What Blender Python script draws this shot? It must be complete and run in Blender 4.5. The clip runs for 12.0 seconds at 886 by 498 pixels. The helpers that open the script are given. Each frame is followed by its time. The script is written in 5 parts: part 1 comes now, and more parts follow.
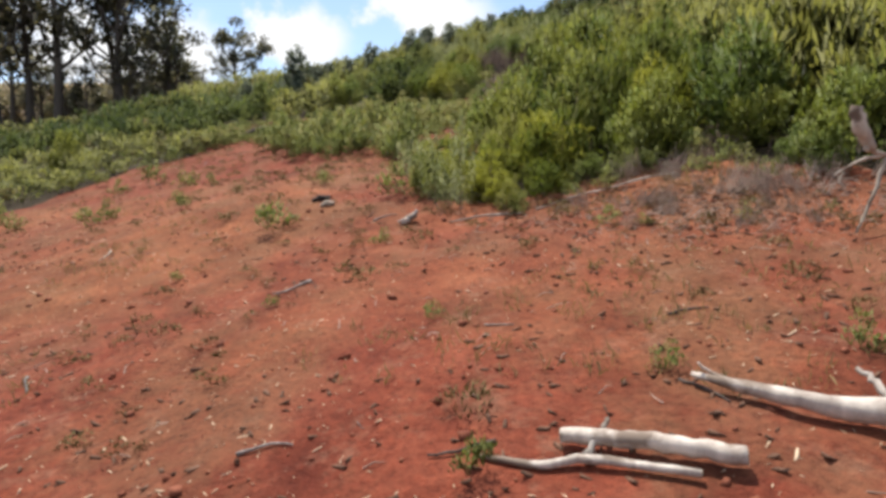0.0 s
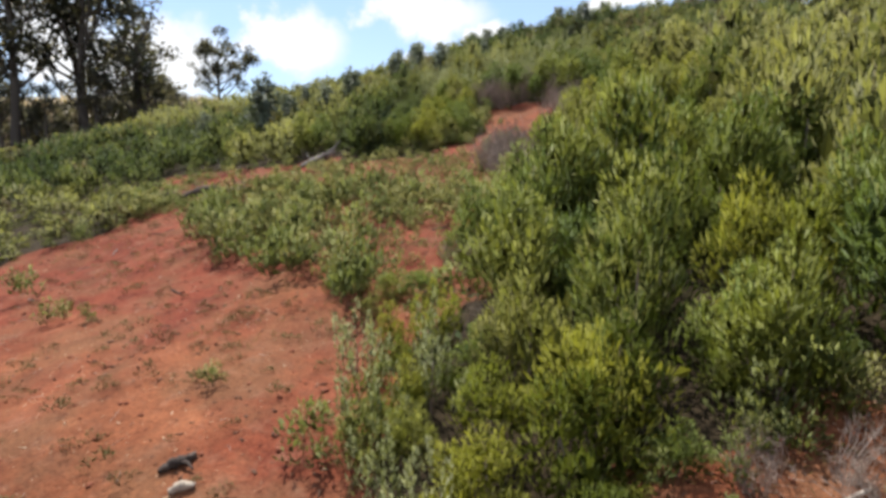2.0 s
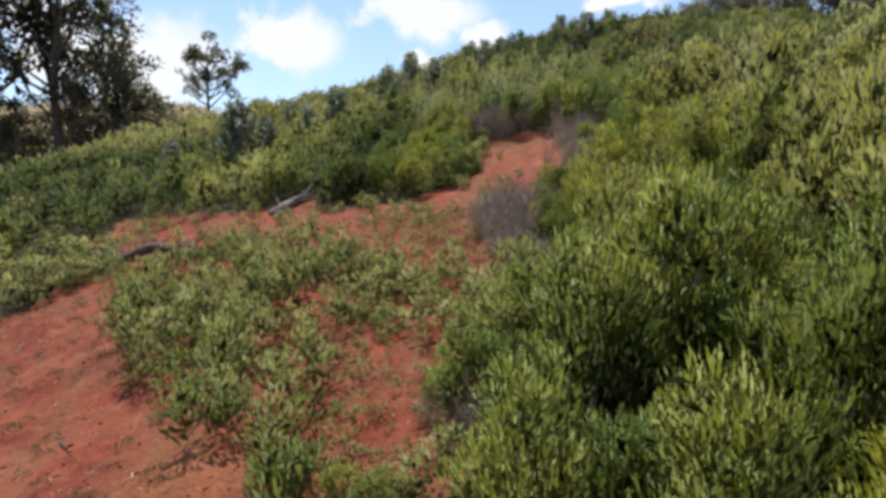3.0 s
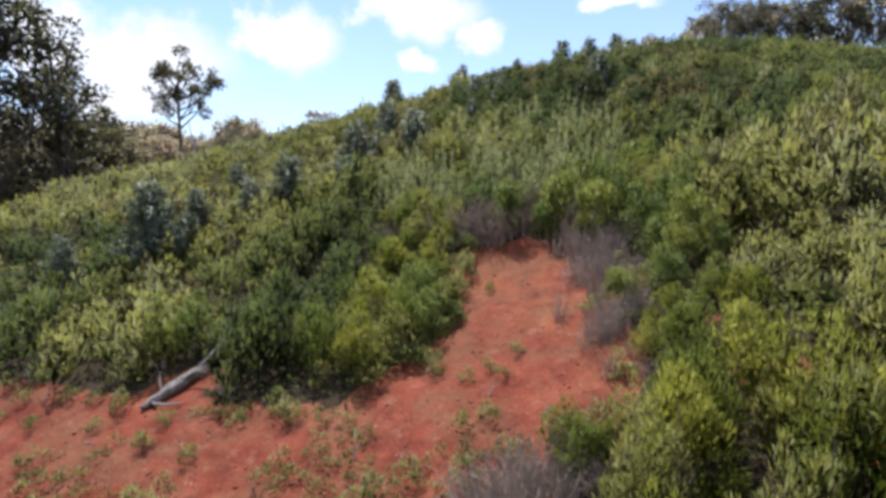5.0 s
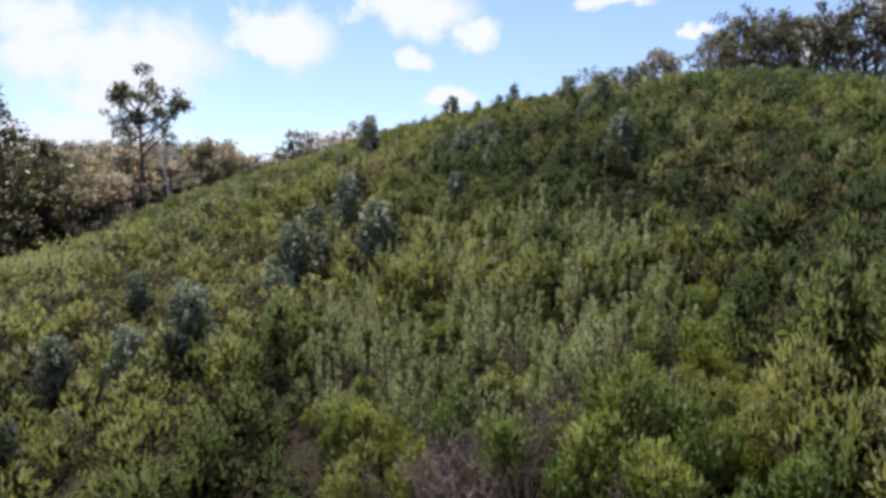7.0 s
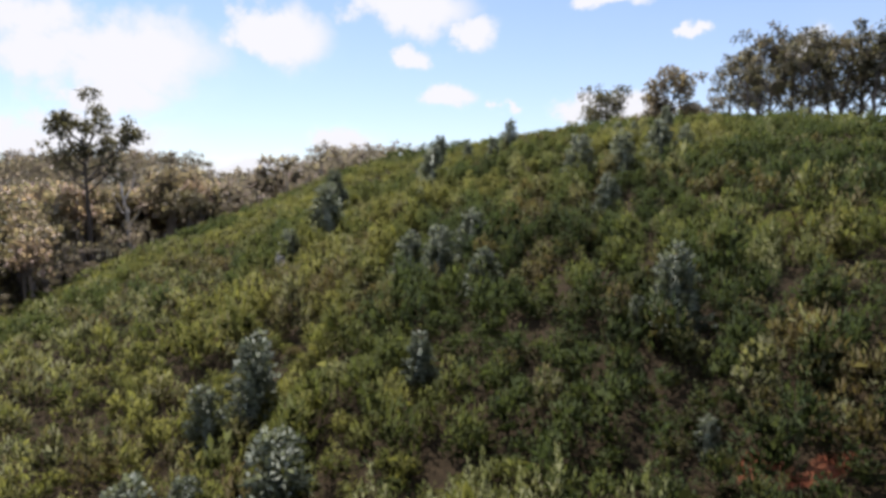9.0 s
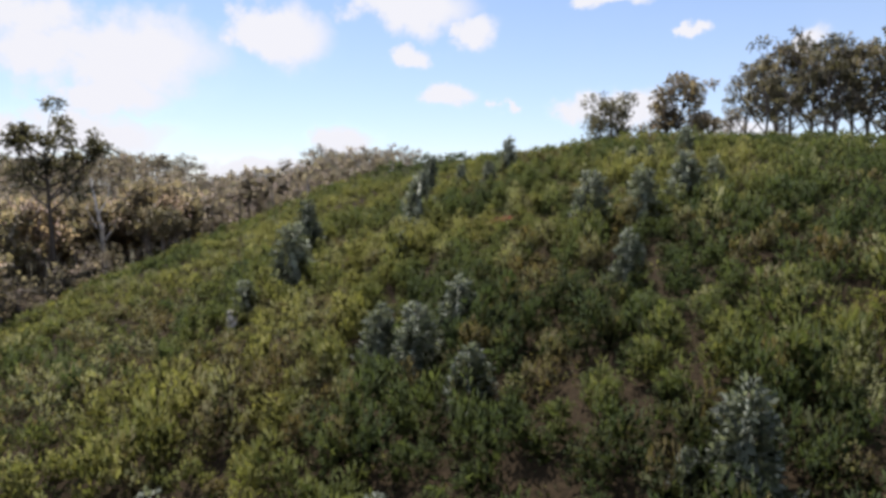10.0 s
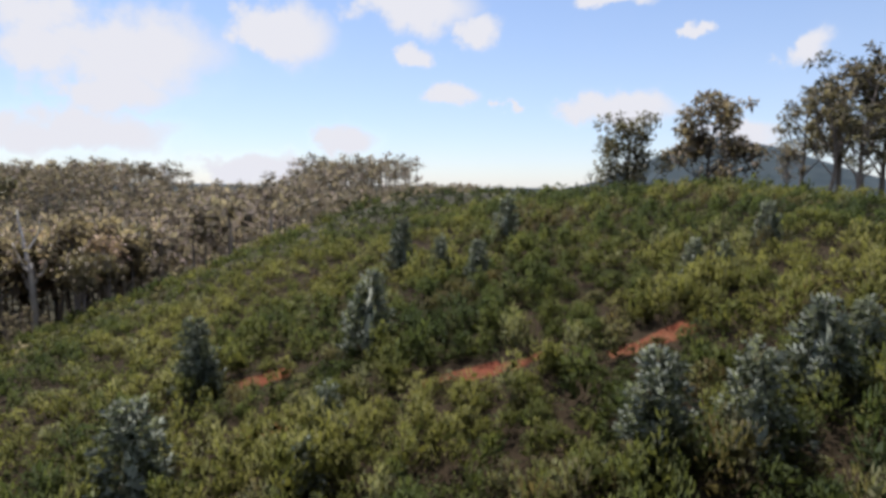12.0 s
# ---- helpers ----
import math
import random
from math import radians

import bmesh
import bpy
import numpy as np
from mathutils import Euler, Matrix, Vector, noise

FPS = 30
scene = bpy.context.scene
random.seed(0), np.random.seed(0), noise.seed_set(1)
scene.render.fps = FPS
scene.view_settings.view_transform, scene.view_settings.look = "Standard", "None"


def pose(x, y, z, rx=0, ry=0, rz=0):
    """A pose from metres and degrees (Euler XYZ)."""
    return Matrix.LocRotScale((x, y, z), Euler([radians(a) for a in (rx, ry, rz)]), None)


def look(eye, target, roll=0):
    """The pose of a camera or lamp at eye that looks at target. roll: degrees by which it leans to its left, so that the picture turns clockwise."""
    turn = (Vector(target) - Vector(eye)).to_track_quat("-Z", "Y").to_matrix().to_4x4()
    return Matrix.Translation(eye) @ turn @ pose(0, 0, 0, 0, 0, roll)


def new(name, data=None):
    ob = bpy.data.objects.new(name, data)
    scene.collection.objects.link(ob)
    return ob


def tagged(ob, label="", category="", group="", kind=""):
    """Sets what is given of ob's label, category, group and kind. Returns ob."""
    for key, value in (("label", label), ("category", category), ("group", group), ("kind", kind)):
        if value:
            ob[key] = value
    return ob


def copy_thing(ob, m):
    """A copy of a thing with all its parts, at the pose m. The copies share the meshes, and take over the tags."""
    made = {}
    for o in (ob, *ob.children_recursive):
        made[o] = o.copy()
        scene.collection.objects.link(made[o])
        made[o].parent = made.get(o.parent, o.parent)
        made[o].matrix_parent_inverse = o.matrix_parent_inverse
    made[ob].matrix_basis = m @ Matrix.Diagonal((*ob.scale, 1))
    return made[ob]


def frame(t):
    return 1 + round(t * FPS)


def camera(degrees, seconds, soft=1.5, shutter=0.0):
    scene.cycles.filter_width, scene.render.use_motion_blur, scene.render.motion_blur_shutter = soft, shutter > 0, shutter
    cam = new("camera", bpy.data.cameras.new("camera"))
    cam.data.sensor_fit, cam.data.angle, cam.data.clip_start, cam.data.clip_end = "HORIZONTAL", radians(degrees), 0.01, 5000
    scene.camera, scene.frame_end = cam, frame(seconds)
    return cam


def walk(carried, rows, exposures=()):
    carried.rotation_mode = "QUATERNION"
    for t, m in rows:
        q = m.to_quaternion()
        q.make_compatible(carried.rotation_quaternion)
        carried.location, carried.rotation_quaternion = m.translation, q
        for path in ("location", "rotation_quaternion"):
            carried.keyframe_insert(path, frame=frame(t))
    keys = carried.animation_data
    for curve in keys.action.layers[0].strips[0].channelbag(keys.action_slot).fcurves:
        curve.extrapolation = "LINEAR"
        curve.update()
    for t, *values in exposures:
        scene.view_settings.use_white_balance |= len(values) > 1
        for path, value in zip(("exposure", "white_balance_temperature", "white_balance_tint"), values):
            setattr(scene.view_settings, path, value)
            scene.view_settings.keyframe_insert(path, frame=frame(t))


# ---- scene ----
cam = camera(75.0, 12.0, soft=3.5)
METRES, EYE, TILT, LEAN, TURN = 60.0, 2.4, -6.0, 0.0, 0.0
ROWS = [
    (0.0, 0.0, 0.0, 0.0, -0.0, 0.0, 0.0),
    (0.5, 0.0019, 0.0202, 0.0087, -0.09, 0.05, 0.06),
    (1.0, 0.004, 0.0427, 0.024, -0.18, 0.13, 0.06),
    (1.5, 0.0064, 0.066, 0.0417, -0.24, 0.19, 0.06),
    (2.0, 0.008, 0.0928, 0.0597, -0.32, 0.23, 0.09),
    (2.5, 0.0109, 0.121, 0.0791, -0.38, 0.2, 0.13),
    (3.0, 0.0144, 0.1526, 0.1011, -0.45, 0.17, 0.12),
    (5.0, 0.0312, 0.2841, 0.1984, -0.9, 0.11, 0.09),
    (5.5, 0.0353, 0.3202, 0.2228, -0.96, 0.09, 0.15),
    (6.0, 0.0404, 0.3583, 0.2494, -1.03, 0.03, 0.22),
    (6.5, 0.0462, 0.3974, 0.2778, -1.11, -0.02, 0.23),
    (7.0, 0.0526, 0.4397, 0.307, -1.22, -0.05, 0.2),
    (9.0, 0.0807, 0.6219, 0.4269, -1.48, -0.19, 0.24),
    (9.5, 0.0895, 0.6718, 0.4537, -1.51, -0.22, 0.14),
    (10.0, 0.0974, 0.726, 0.4802, -1.55, -0.27, 0.13),
    (10.5, 0.1088, 0.795, 0.5129, -1.57, -0.34, -0.01),
    (11.0, 0.1187, 0.855, 0.541, -1.54, -0.38, -0.11),
    (11.5, 0.1282, 0.9132, 0.5683, -1.46, -0.38, -0.21),
    (12.0, 0.137, 0.975, 0.5962, -1.38, -0.34, -0.28),
]
walk(
    cam,
    [(t, pose(0, 0, EYE, TILT, LEAN, TURN) @ pose(METRES * x, METRES * y, METRES * z, 90 + pitch, roll, yaw)) for t, x, y, z, yaw, pitch, roll in ROWS],
    exposures=[(0.0, 0.45, 6400, 10), (2.0, 0.5, 6350, 10), (3.0, 0.35, 6150, 10), (5.0, 0.5, 5850, 14), (5.5, 0.55, 5800, 14), (6.5, 0.35, 5750, 14), (7.0, 0.28, 5800, 15), (9.0, 0.25, 6250, 15), (12.0, 0.04, 6150, 15)],
)

# ---- sky and sun: sun ahead of the flight, high and a little to its left ----
SUN_ELEVATION, SUN_AZIMUTH = 65.0, -25.0  # azimuth from +y towards +x
SKY_STRENGTH, SUN_STRENGTH, CLOUD = 0.147, 5.0, 0.80
sun_way = Vector((math.sin(radians(SUN_AZIMUTH)) * math.cos(radians(SUN_ELEVATION)), math.cos(radians(SUN_AZIMUTH)) * math.cos(radians(SUN_ELEVATION)), math.sin(radians(SUN_ELEVATION))))
sun_data = bpy.data.lights.new("sun", "SUN")
sun_data.energy, sun_data.angle, sun_data.color = SUN_STRENGTH, radians(0.55), (1.0, 0.95, 0.87)
sun = new("sun", sun_data)
sun.matrix_world = look(sun_way * 200, (0, 0, 0))

# clouds: azimuth, elevation, half width, half height in degrees
CLOUDS = [
    (-27.9, 11.0, 14.0, 5.5),
    (-27.6, 7.6, 6.7, 2.7),
    (-13.5, 13.4, 6.7, 4.1),
    (-1.9, 16.4, 9.5, 3.2),
    (4.5, 14.1, 3.6, 2.4),
    (-0.9, 12.3, 2.7, 1.7),
    (2.4, 8.6, 4.2, 1.5),
    (7.8, 7.5, 1.5, 0.8),
    (-8.0, 4.2, 5.0, 2.7),
    (18.4, 7.2, 7.5, 2.4),
    (31.8, 11.4, 3.3, 2.0),
    (17.0, 16.7, 5.9, 1.1),
    (-31.1, 4.2, 12.2, 2.7),
    (-16.4, 1.4, 9.2, 2.2),
    (28.0, 4.6, 5.2, 1.8),
    (24.1, 13.6, 1.5, 0.7),
]


def build_world():
    world = bpy.data.worlds.new("sky")
    scene.world = world
    world.use_nodes = True
    nt = world.node_tree
    nt.nodes.clear()

    def node(kind, **values):
        n = nt.nodes.new(kind)
        for k, v in values.items():
            n.inputs[k.replace("_", " ")].default_value = v
        return n

    def calc(op, a, b=None, c=None):
        n = nt.nodes.new("ShaderNodeMath")
        n.operation = op
        for i, v in enumerate((a, b, c)):
            if v is None:
                continue
            if isinstance(v, (int, float)):
                n.inputs[i].default_value = v
            else:
                nt.links.new(v, n.inputs[i])
        return n.outputs[0]

    sky = nt.nodes.new("ShaderNodeTexSky")
    sky.sky_type = "NISHITA"
    sky.sun_disc = False
    sky.sun_elevation, sky.sun_rotation = radians(SUN_ELEVATION), radians(SUN_AZIMUTH)
    sky.altitude, sky.air_density, sky.dust_density, sky.ozone_density = 600, 1.0, 0.4, 2.5
    coord = nt.nodes.new("ShaderNodeTexCoord")
    puff = node("ShaderNodeTexNoise", Scale=16.0, Detail=8.0, Roughness=0.6)
    nt.links.new(coord.outputs["Generated"], puff.inputs["Vector"])
    wide = node("ShaderNodeTexNoise", Scale=3.0, Detail=5.0, Roughness=0.6)
    nt.links.new(coord.outputs["Generated"], wide.inputs["Vector"])
    xyz = nt.nodes.new("ShaderNodeSeparateXYZ")
    nt.links.new(coord.outputs["Generated"], xyz.inputs[0])
    tints = nt.nodes.new("ShaderNodeSeparateXYZ")
    nt.links.new(puff.outputs["Color"], tints.inputs[0])
    az = calc("ADD", calc("ARCTAN2", xyz.outputs[0], xyz.outputs[1]), calc("MULTIPLY", calc("SUBTRACT", tints.outputs[0], 0.5), 0.16))
    el = calc("ADD", calc("ARCSINE", xyz.outputs[2]), calc("MULTIPLY", calc("SUBTRACT", tints.outputs[1], 0.5), 0.07))
    best = None
    for a, e, w, h in CLOUDS:
        u = calc("MULTIPLY", calc("SUBTRACT", az, radians(a)), 1 / radians(w))
        v = calc("MULTIPLY", calc("SUBTRACT", el, radians(e)), 1 / radians(h))
        d = calc("SUBTRACT", 1.0, calc("SQRT", calc("ADD", calc("MULTIPLY", u, u), calc("MULTIPLY", v, v))))
        best = d if best is None else calc("MAXIMUM", best, d)
    # the cloud field goes on unseen overhead and round about, dense to lift shadows
    high = calc("MULTIPLY", calc("SUBTRACT", wide.outputs["Fac"], 0.42), 3.0)
    aside = calc("MAXIMUM", calc("SUBTRACT", el, radians(27)), calc("SUBTRACT", calc("ABSOLUTE", az), radians(44)))
    field = calc("MINIMUM", high, calc("MULTIPLY", aside, 6.0))
    body = calc("ADD", calc("MAXIMUM", best, field), calc("MULTIPLY", calc("SUBTRACT", puff.outputs["Fac"], 0.5), 1.1))
    mask = nt.nodes.new("ShaderNodeMapRange")
    mask.interpolation_type = "SMOOTHSTEP"
    mask.inputs["From Min"].default_value, mask.inputs["From Max"].default_value = 0.0, 0.62
    nt.links.new(body, mask.inputs["Value"])
    # thin haze low over the horizon
    haze = nt.nodes.new("ShaderNodeMapRange")
    haze.inputs["From Min"].default_value, haze.inputs["From Max"].default_value = radians(16), radians(0)
    haze.inputs["To Min"].default_value, haze.inputs["To Max"].default_value = 0.19, 0.48
    nt.links.new(el, haze.inputs["Value"])
    cover = calc("MAXIMUM", mask.outputs[0], haze.outputs[0])
    tint = nt.nodes.new("ShaderNodeMix")
    tint.data_type = "RGBA"
    tint.inputs[6].default_value, tint.inputs[7].default_value = (0.80, 0.86, 0.95, 1), (1.0, 1.0, 1.0, 1)
    nt.links.new(mask.outputs[0], tint.inputs[0])
    sky_bg = node("ShaderNodeBackground", Strength=SKY_STRENGTH)
    nt.links.new(sky.outputs[0], sky_bg.inputs[0])
    cloud_bg = node("ShaderNodeBackground", Strength=CLOUD)
    nt.links.new(tint.outputs[2], cloud_bg.inputs[0])
    mix = nt.nodes.new("ShaderNodeMixShader")
    nt.links.new(cover, mix.inputs[0])
    nt.links.new(sky_bg.outputs[0], mix.inputs[1])
    nt.links.new(cloud_bg.outputs[0], mix.inputs[2])
    out = nt.nodes.new("ShaderNodeOutputWorld")
    nt.links.new(mix.outputs[0], out.inputs[0])


build_world()


# ---- materials ----
def material(name):
    m = bpy.data.materials.new(name)
    m.use_nodes = True
    nt = m.node_tree
    bsdf = nt.nodes["Principled BSDF"]
    return m, nt, bsdf


def ramp(nt, source, stops, mode="LINEAR"):
    n = nt.nodes.new("ShaderNodeValToRGB")
    n.color_ramp.interpolation = mode
    while len(n.color_ramp.elements) < len(stops):
        n.color_ramp.elements.new(0.5)
    for e, (p, c) in zip(n.color_ramp.elements, stops):
        e.position, e.color = p, (*c, 1)
    nt.links.new(source, n.inputs[0])
    return n.outputs[0]


def noise_tex(nt, scale, detail=5.0, rough=0.6, coords=None, vec=None):
    n = nt.nodes.new("ShaderNodeTexNoise")
    n.inputs["Scale"].default_value, n.inputs["Detail"].default_value, n.inputs["Roughness"].default_value = scale, detail, rough
    if vec is None:
        c = nt.nodes.new("ShaderNodeTexCoord")
        vec = c.outputs["Object"]
    nt.links.new(vec, n.inputs["Vector"])
    return n.outputs["Fac"]


def maths(nt, op, a, b=0.0):
    n = nt.nodes.new("ShaderNodeMath")
    n.operation = op
    for i, v in enumerate((a, b)):
        if isinstance(v, (int, float)):
            n.inputs[i].default_value = v
        else:
            nt.links.new(v, n.inputs[i])
    return n.outputs[0]


def mixed(nt, fac, a, b, blend="MIX"):
    n = nt.nodes.new("ShaderNodeMix")
    n.data_type, n.blend_type = "RGBA", blend
    for i, v in ((0, fac), (6, a), (7, b)):
        if isinstance(v, (int, float)):
            n.inputs[i].default_value = v
        elif isinstance(v, tuple):
            n.inputs[i].default_value = (*v, 1)
        else:
            nt.links.new(v, n.inputs[i])
    return n.outputs[2]


def bump(nt, bsdf, height, strength, distance):
    n = nt.nodes.new("ShaderNodeBump")
    n.inputs["Strength"].default_value, n.inputs["Distance"].default_value = strength, distance
    nt.links.new(height, n.inputs["Height"])
    nt.links.new(n.outputs[0], bsdf.inputs["Normal"])


def soil_material():
    m, nt, bsdf = material("red_soil")
    broad = noise_tex(nt, 0.22, 4.0, 0.55)
    mid = noise_tex(nt, 1.3, 6.0, 0.65)
    fine = noise_tex(nt, 14.0, 6.0, 0.7)
    red = ramp(nt, mid, [(0.30, (0.136, 0.030, 0.016)), (0.5, (0.204, 0.050, 0.026)), (0.72, (0.264, 0.078, 0.042))])
    orange = ramp(nt, mid, [(0.30, (0.192, 0.063, 0.028)), (0.55, (0.262, 0.093, 0.042)), (0.75, (0.328, 0.127, 0.060))])
    # the clay is redder at the slope's foot and along the track, tawny between
    place = nt.nodes.new("ShaderNodeTexCoord")
    split = nt.nodes.new("ShaderNodeSeparateXYZ")
    nt.links.new(place.outputs["Object"], split.inputs[0])
    band = ramp(nt, maths(nt, "MULTIPLY", split.outputs[1], 0.02), [(0.06, (0.30, 0.30, 0.30)), (0.20, (0.56, 0.56, 0.56)), (0.34, (0.50, 0.50, 0.50)), (0.46, (0.26, 0.26, 0.26)), (0.61, (0.28, 0.28, 0.28)), (0.70, (0.46, 0.46, 0.46))])
    tawny = maths(nt, "ADD", maths(nt, "MULTIPLY", broad, 0.9), maths(nt, "SUBTRACT", band, 0.45))
    soil = mixed(nt, ramp(nt, tawny, [(0.38, (0, 0, 0)), (0.60, (1, 1, 1))]), red, orange)
    dusk = ramp(nt, noise_tex(nt, 0.75, 7.0, 0.72), [(0.44, (1, 1, 1)), (0.64, (0.66, 0.64, 0.66))])
    soil = mixed(nt, 1.0, soil, dusk, "MULTIPLY")
    dust = ramp(nt, noise_tex(nt, 2.1, 7.0, 0.75), [(0.54, (0, 0, 0)), (0.68, (0.55, 0.55, 0.55))])
    soil = mixed(nt, dust, soil, (0.274, 0.144, 0.091))
    film = ramp(nt, noise_tex(nt, 0.55, 7.0, 0.7), [(0.46, (0, 0, 0)), (0.60, (0.42, 0.42, 0.42))])
    soil = mixed(nt, film, soil, (0.180, 0.100, 0.050))
    grains = ramp(nt, fine, [(0.30, (0.58, 0.56, 0.56)), (0.5, (1, 1, 1)), (0.74, (1.35, 1.28, 1.22))])
    soil = mixed(nt, 1.0, soil, grains, "MULTIPLY")
    # dry wisps and litter where something grows, darkened for the shade between shrubs
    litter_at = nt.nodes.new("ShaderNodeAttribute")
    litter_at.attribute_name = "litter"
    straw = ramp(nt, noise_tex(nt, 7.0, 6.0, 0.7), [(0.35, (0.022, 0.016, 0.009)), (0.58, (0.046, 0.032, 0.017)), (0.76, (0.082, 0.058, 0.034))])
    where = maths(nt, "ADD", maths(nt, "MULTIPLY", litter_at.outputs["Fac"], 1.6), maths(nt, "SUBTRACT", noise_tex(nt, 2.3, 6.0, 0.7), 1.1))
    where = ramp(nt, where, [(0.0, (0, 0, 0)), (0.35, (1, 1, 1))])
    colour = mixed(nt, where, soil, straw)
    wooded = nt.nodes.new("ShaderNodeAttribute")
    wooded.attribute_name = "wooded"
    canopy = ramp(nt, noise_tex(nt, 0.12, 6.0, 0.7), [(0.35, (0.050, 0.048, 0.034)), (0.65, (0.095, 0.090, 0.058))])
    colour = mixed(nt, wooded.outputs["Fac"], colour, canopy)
    remote = nt.nodes.new("ShaderNodeAttribute")  # forest on the far ranges, with blue haze put into its colour
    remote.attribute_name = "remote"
    haze_tint = ramp(nt, noise_tex(nt, 0.02, 6.0, 0.7), [(0.35, (0.030, 0.044, 0.050)), (0.65, (0.052, 0.068, 0.072))])
    colour = mixed(nt, remote.outputs["Fac"], colour, haze_tint)
    nt.links.new(colour, bsdf.inputs["Base Color"])
    bsdf.inputs["Roughness"].default_value = 0.95
    bsdf.inputs["Specular IOR Level"].default_value = 0.15
    bump(nt, bsdf, maths(nt, "ADD", maths(nt, "MULTIPLY", mid, 2.0), fine), 0.9, 0.05)
    return m


def leaf_material(name, stops, gloss=0.55, through_leaf=0.35, spec=0.3, mixture=1.0, fleck=1.24):
    """Leaves: the tone of a plant picks the colour, each leaf differs a little, light comes through."""
    m, nt, bsdf = material(name)
    tone = nt.nodes.new("ShaderNodeAttribute")
    tone.attribute_name = "tone"
    info = nt.nodes.new("ShaderNodeObjectInfo")
    geo = nt.nodes.new("ShaderNodeNewGeometry")
    fac = maths(nt, "FRACT", maths(nt, "ADD", tone.outputs["Fac"], maths(nt, "MULTIPLY", info.outputs["Random"], mixture)))
    colour = ramp(nt, fac, stops)
    vary = ramp(nt, geo.outputs["Random Per Island"], [(0.0, (max(0.84, 1.96 - fleck),) * 3), (0.6, (1, 1, 1)), (1.0, (fleck, fleck * 0.98, fleck * 0.94))])
    colour = mixed(nt, 1.0, colour, vary, "MULTIPLY")
    nt.links.new(colour, bsdf.inputs["Base Color"])
    bsdf.inputs["Roughness"].default_value = gloss
    bsdf.inputs["Specular IOR Level"].default_value = spec
    tr = nt.nodes.new("ShaderNodeBsdfTranslucent")
    nt.links.new(mixed(nt, 1.0, colour, (1.2, 1.2, 0.75), "MULTIPLY"), tr.inputs[0])
    mix = nt.nodes.new("ShaderNodeMixShader")
    mix.inputs[0].default_value = through_leaf
    nt.links.new(bsdf.outputs[0], mix.inputs[1])
    nt.links.new(tr.outputs[0], mix.inputs[2])
    nt.links.new(mix.outputs[0], nt.nodes["Material Output"].inputs["Surface"])
    return m


def bark_material(name, dark, pale, scale=6.0, stretch=0.25, spots=None):
    m, nt, bsdf = material(name)
    c = nt.nodes.new("ShaderNodeTexCoord")
    mp = nt.nodes.new("ShaderNodeMapping")
    mp.inputs["Scale"].default_value = (1, 1, stretch)
    nt.links.new(c.outputs["Object"], mp.inputs[0])
    n = noise_tex(nt, scale, 6.0, 0.65, vec=mp.outputs[0])
    mean = tuple((a + b) / 2 for a, b in zip(dark, pale))
    colour = ramp(nt, n, [(0.34, dark), (0.5, mean), (0.66, pale)])
    if spots:
        colour = mixed(nt, ramp(nt, noise_tex(nt, scale * 0.35, 4.0, 0.6), [(0.52, (0, 0, 0)), (0.6, (1, 1, 1))]), colour, spots)
    info = nt.nodes.new("ShaderNodeObjectInfo")
    colour = mixed(nt, 1.0, colour, ramp(nt, info.outputs["Random"], [(0, (0.75, 0.75, 0.75)), (1, (1.15, 1.12, 1.1))]), "MULTIPLY")
    nt.links.new(colour, bsdf.inputs["Base Color"])
    bsdf.inputs["Roughness"].default_value = 0.85
    bsdf.inputs["Specular IOR Level"].default_value = 0.2
    bump(nt, bsdf, n, 0.6, 0.02)
    return m


SOIL = soil_material()
# stop 0.62 is brightened to stand in for sunshine on the left slope
SCRUB = leaf_material(
    "scrub_leaves",
    [(0.0, (0.073, 0.101, 0.048)), (0.20, (0.123, 0.152, 0.059)), (0.36, (0.193, 0.207, 0.074)), (0.50, (0.283, 0.276, 0.094)), (0.62, (0.347, 0.343, 0.140)), (0.72, (0.281, 0.292, 0.168)), (0.84, (0.165, 0.128, 0.063)), (1.0, (0.073, 0.101, 0.048))],
    0.7, 0.5, 0.12, mixture=0.0, fleck=1.06,
)
WATTLE = leaf_material(
    "wattle_leaves",
    [(0.0, (0.138, 0.174, 0.037)), (0.22, (0.213, 0.239, 0.046)), (0.45, (0.354, 0.348, 0.061)), (0.65, (0.275, 0.289, 0.067)), (0.82, (0.323, 0.313, 0.115)), (1.0, (0.138, 0.174, 0.037))],
    0.7, 0.44, 0.15, fleck=1.16,
)
# darkened leaves: some bushes are dark, elsewhere shade is put into the colour
DARK_SHADED_WATTLE = leaf_material("dark_shaded_shrub_leaves", [(0.0, (0.125, 0.176, 0.048)), (0.5, (0.217, 0.266, 0.064)), (0.8, (0.302, 0.319, 0.074)), (1.0, (0.125, 0.176, 0.048))], 0.6, 0.35, 0.25, fleck=1.3)
SAGE = leaf_material("sage_leaves", [(0.0, (0.241, 0.264, 0.121)), (0.5, (0.349, 0.360, 0.191)), (1.0, (0.241, 0.264, 0.121))], 0.65, 0.4, 0.2)
DRY_WEED = leaf_material("dry_weed", [(0.0, (0.115, 0.075, 0.040)), (0.5, (0.16, 0.115, 0.055)), (1.0, (0.13, 0.12, 0.055))], 0.8, 0.2, 0.1)
BRACKEN = leaf_material("bracken_leaves", [(0.0, (0.171, 0.200, 0.068)), (0.4, (0.270, 0.293, 0.115)), (0.7, (0.332, 0.310, 0.128)), (1.0, (0.171, 0.200, 0.068))], 0.7, 0.4, 0.15)
BLUE_GUM = leaf_material("blue_gum_leaves", [(0.0, (0.185, 0.213, 0.174)), (0.5, (0.294, 0.323, 0.264)), (1.0, (0.185, 0.213, 0.174))], 0.5, 0.4, 0.3, fleck=1.6)
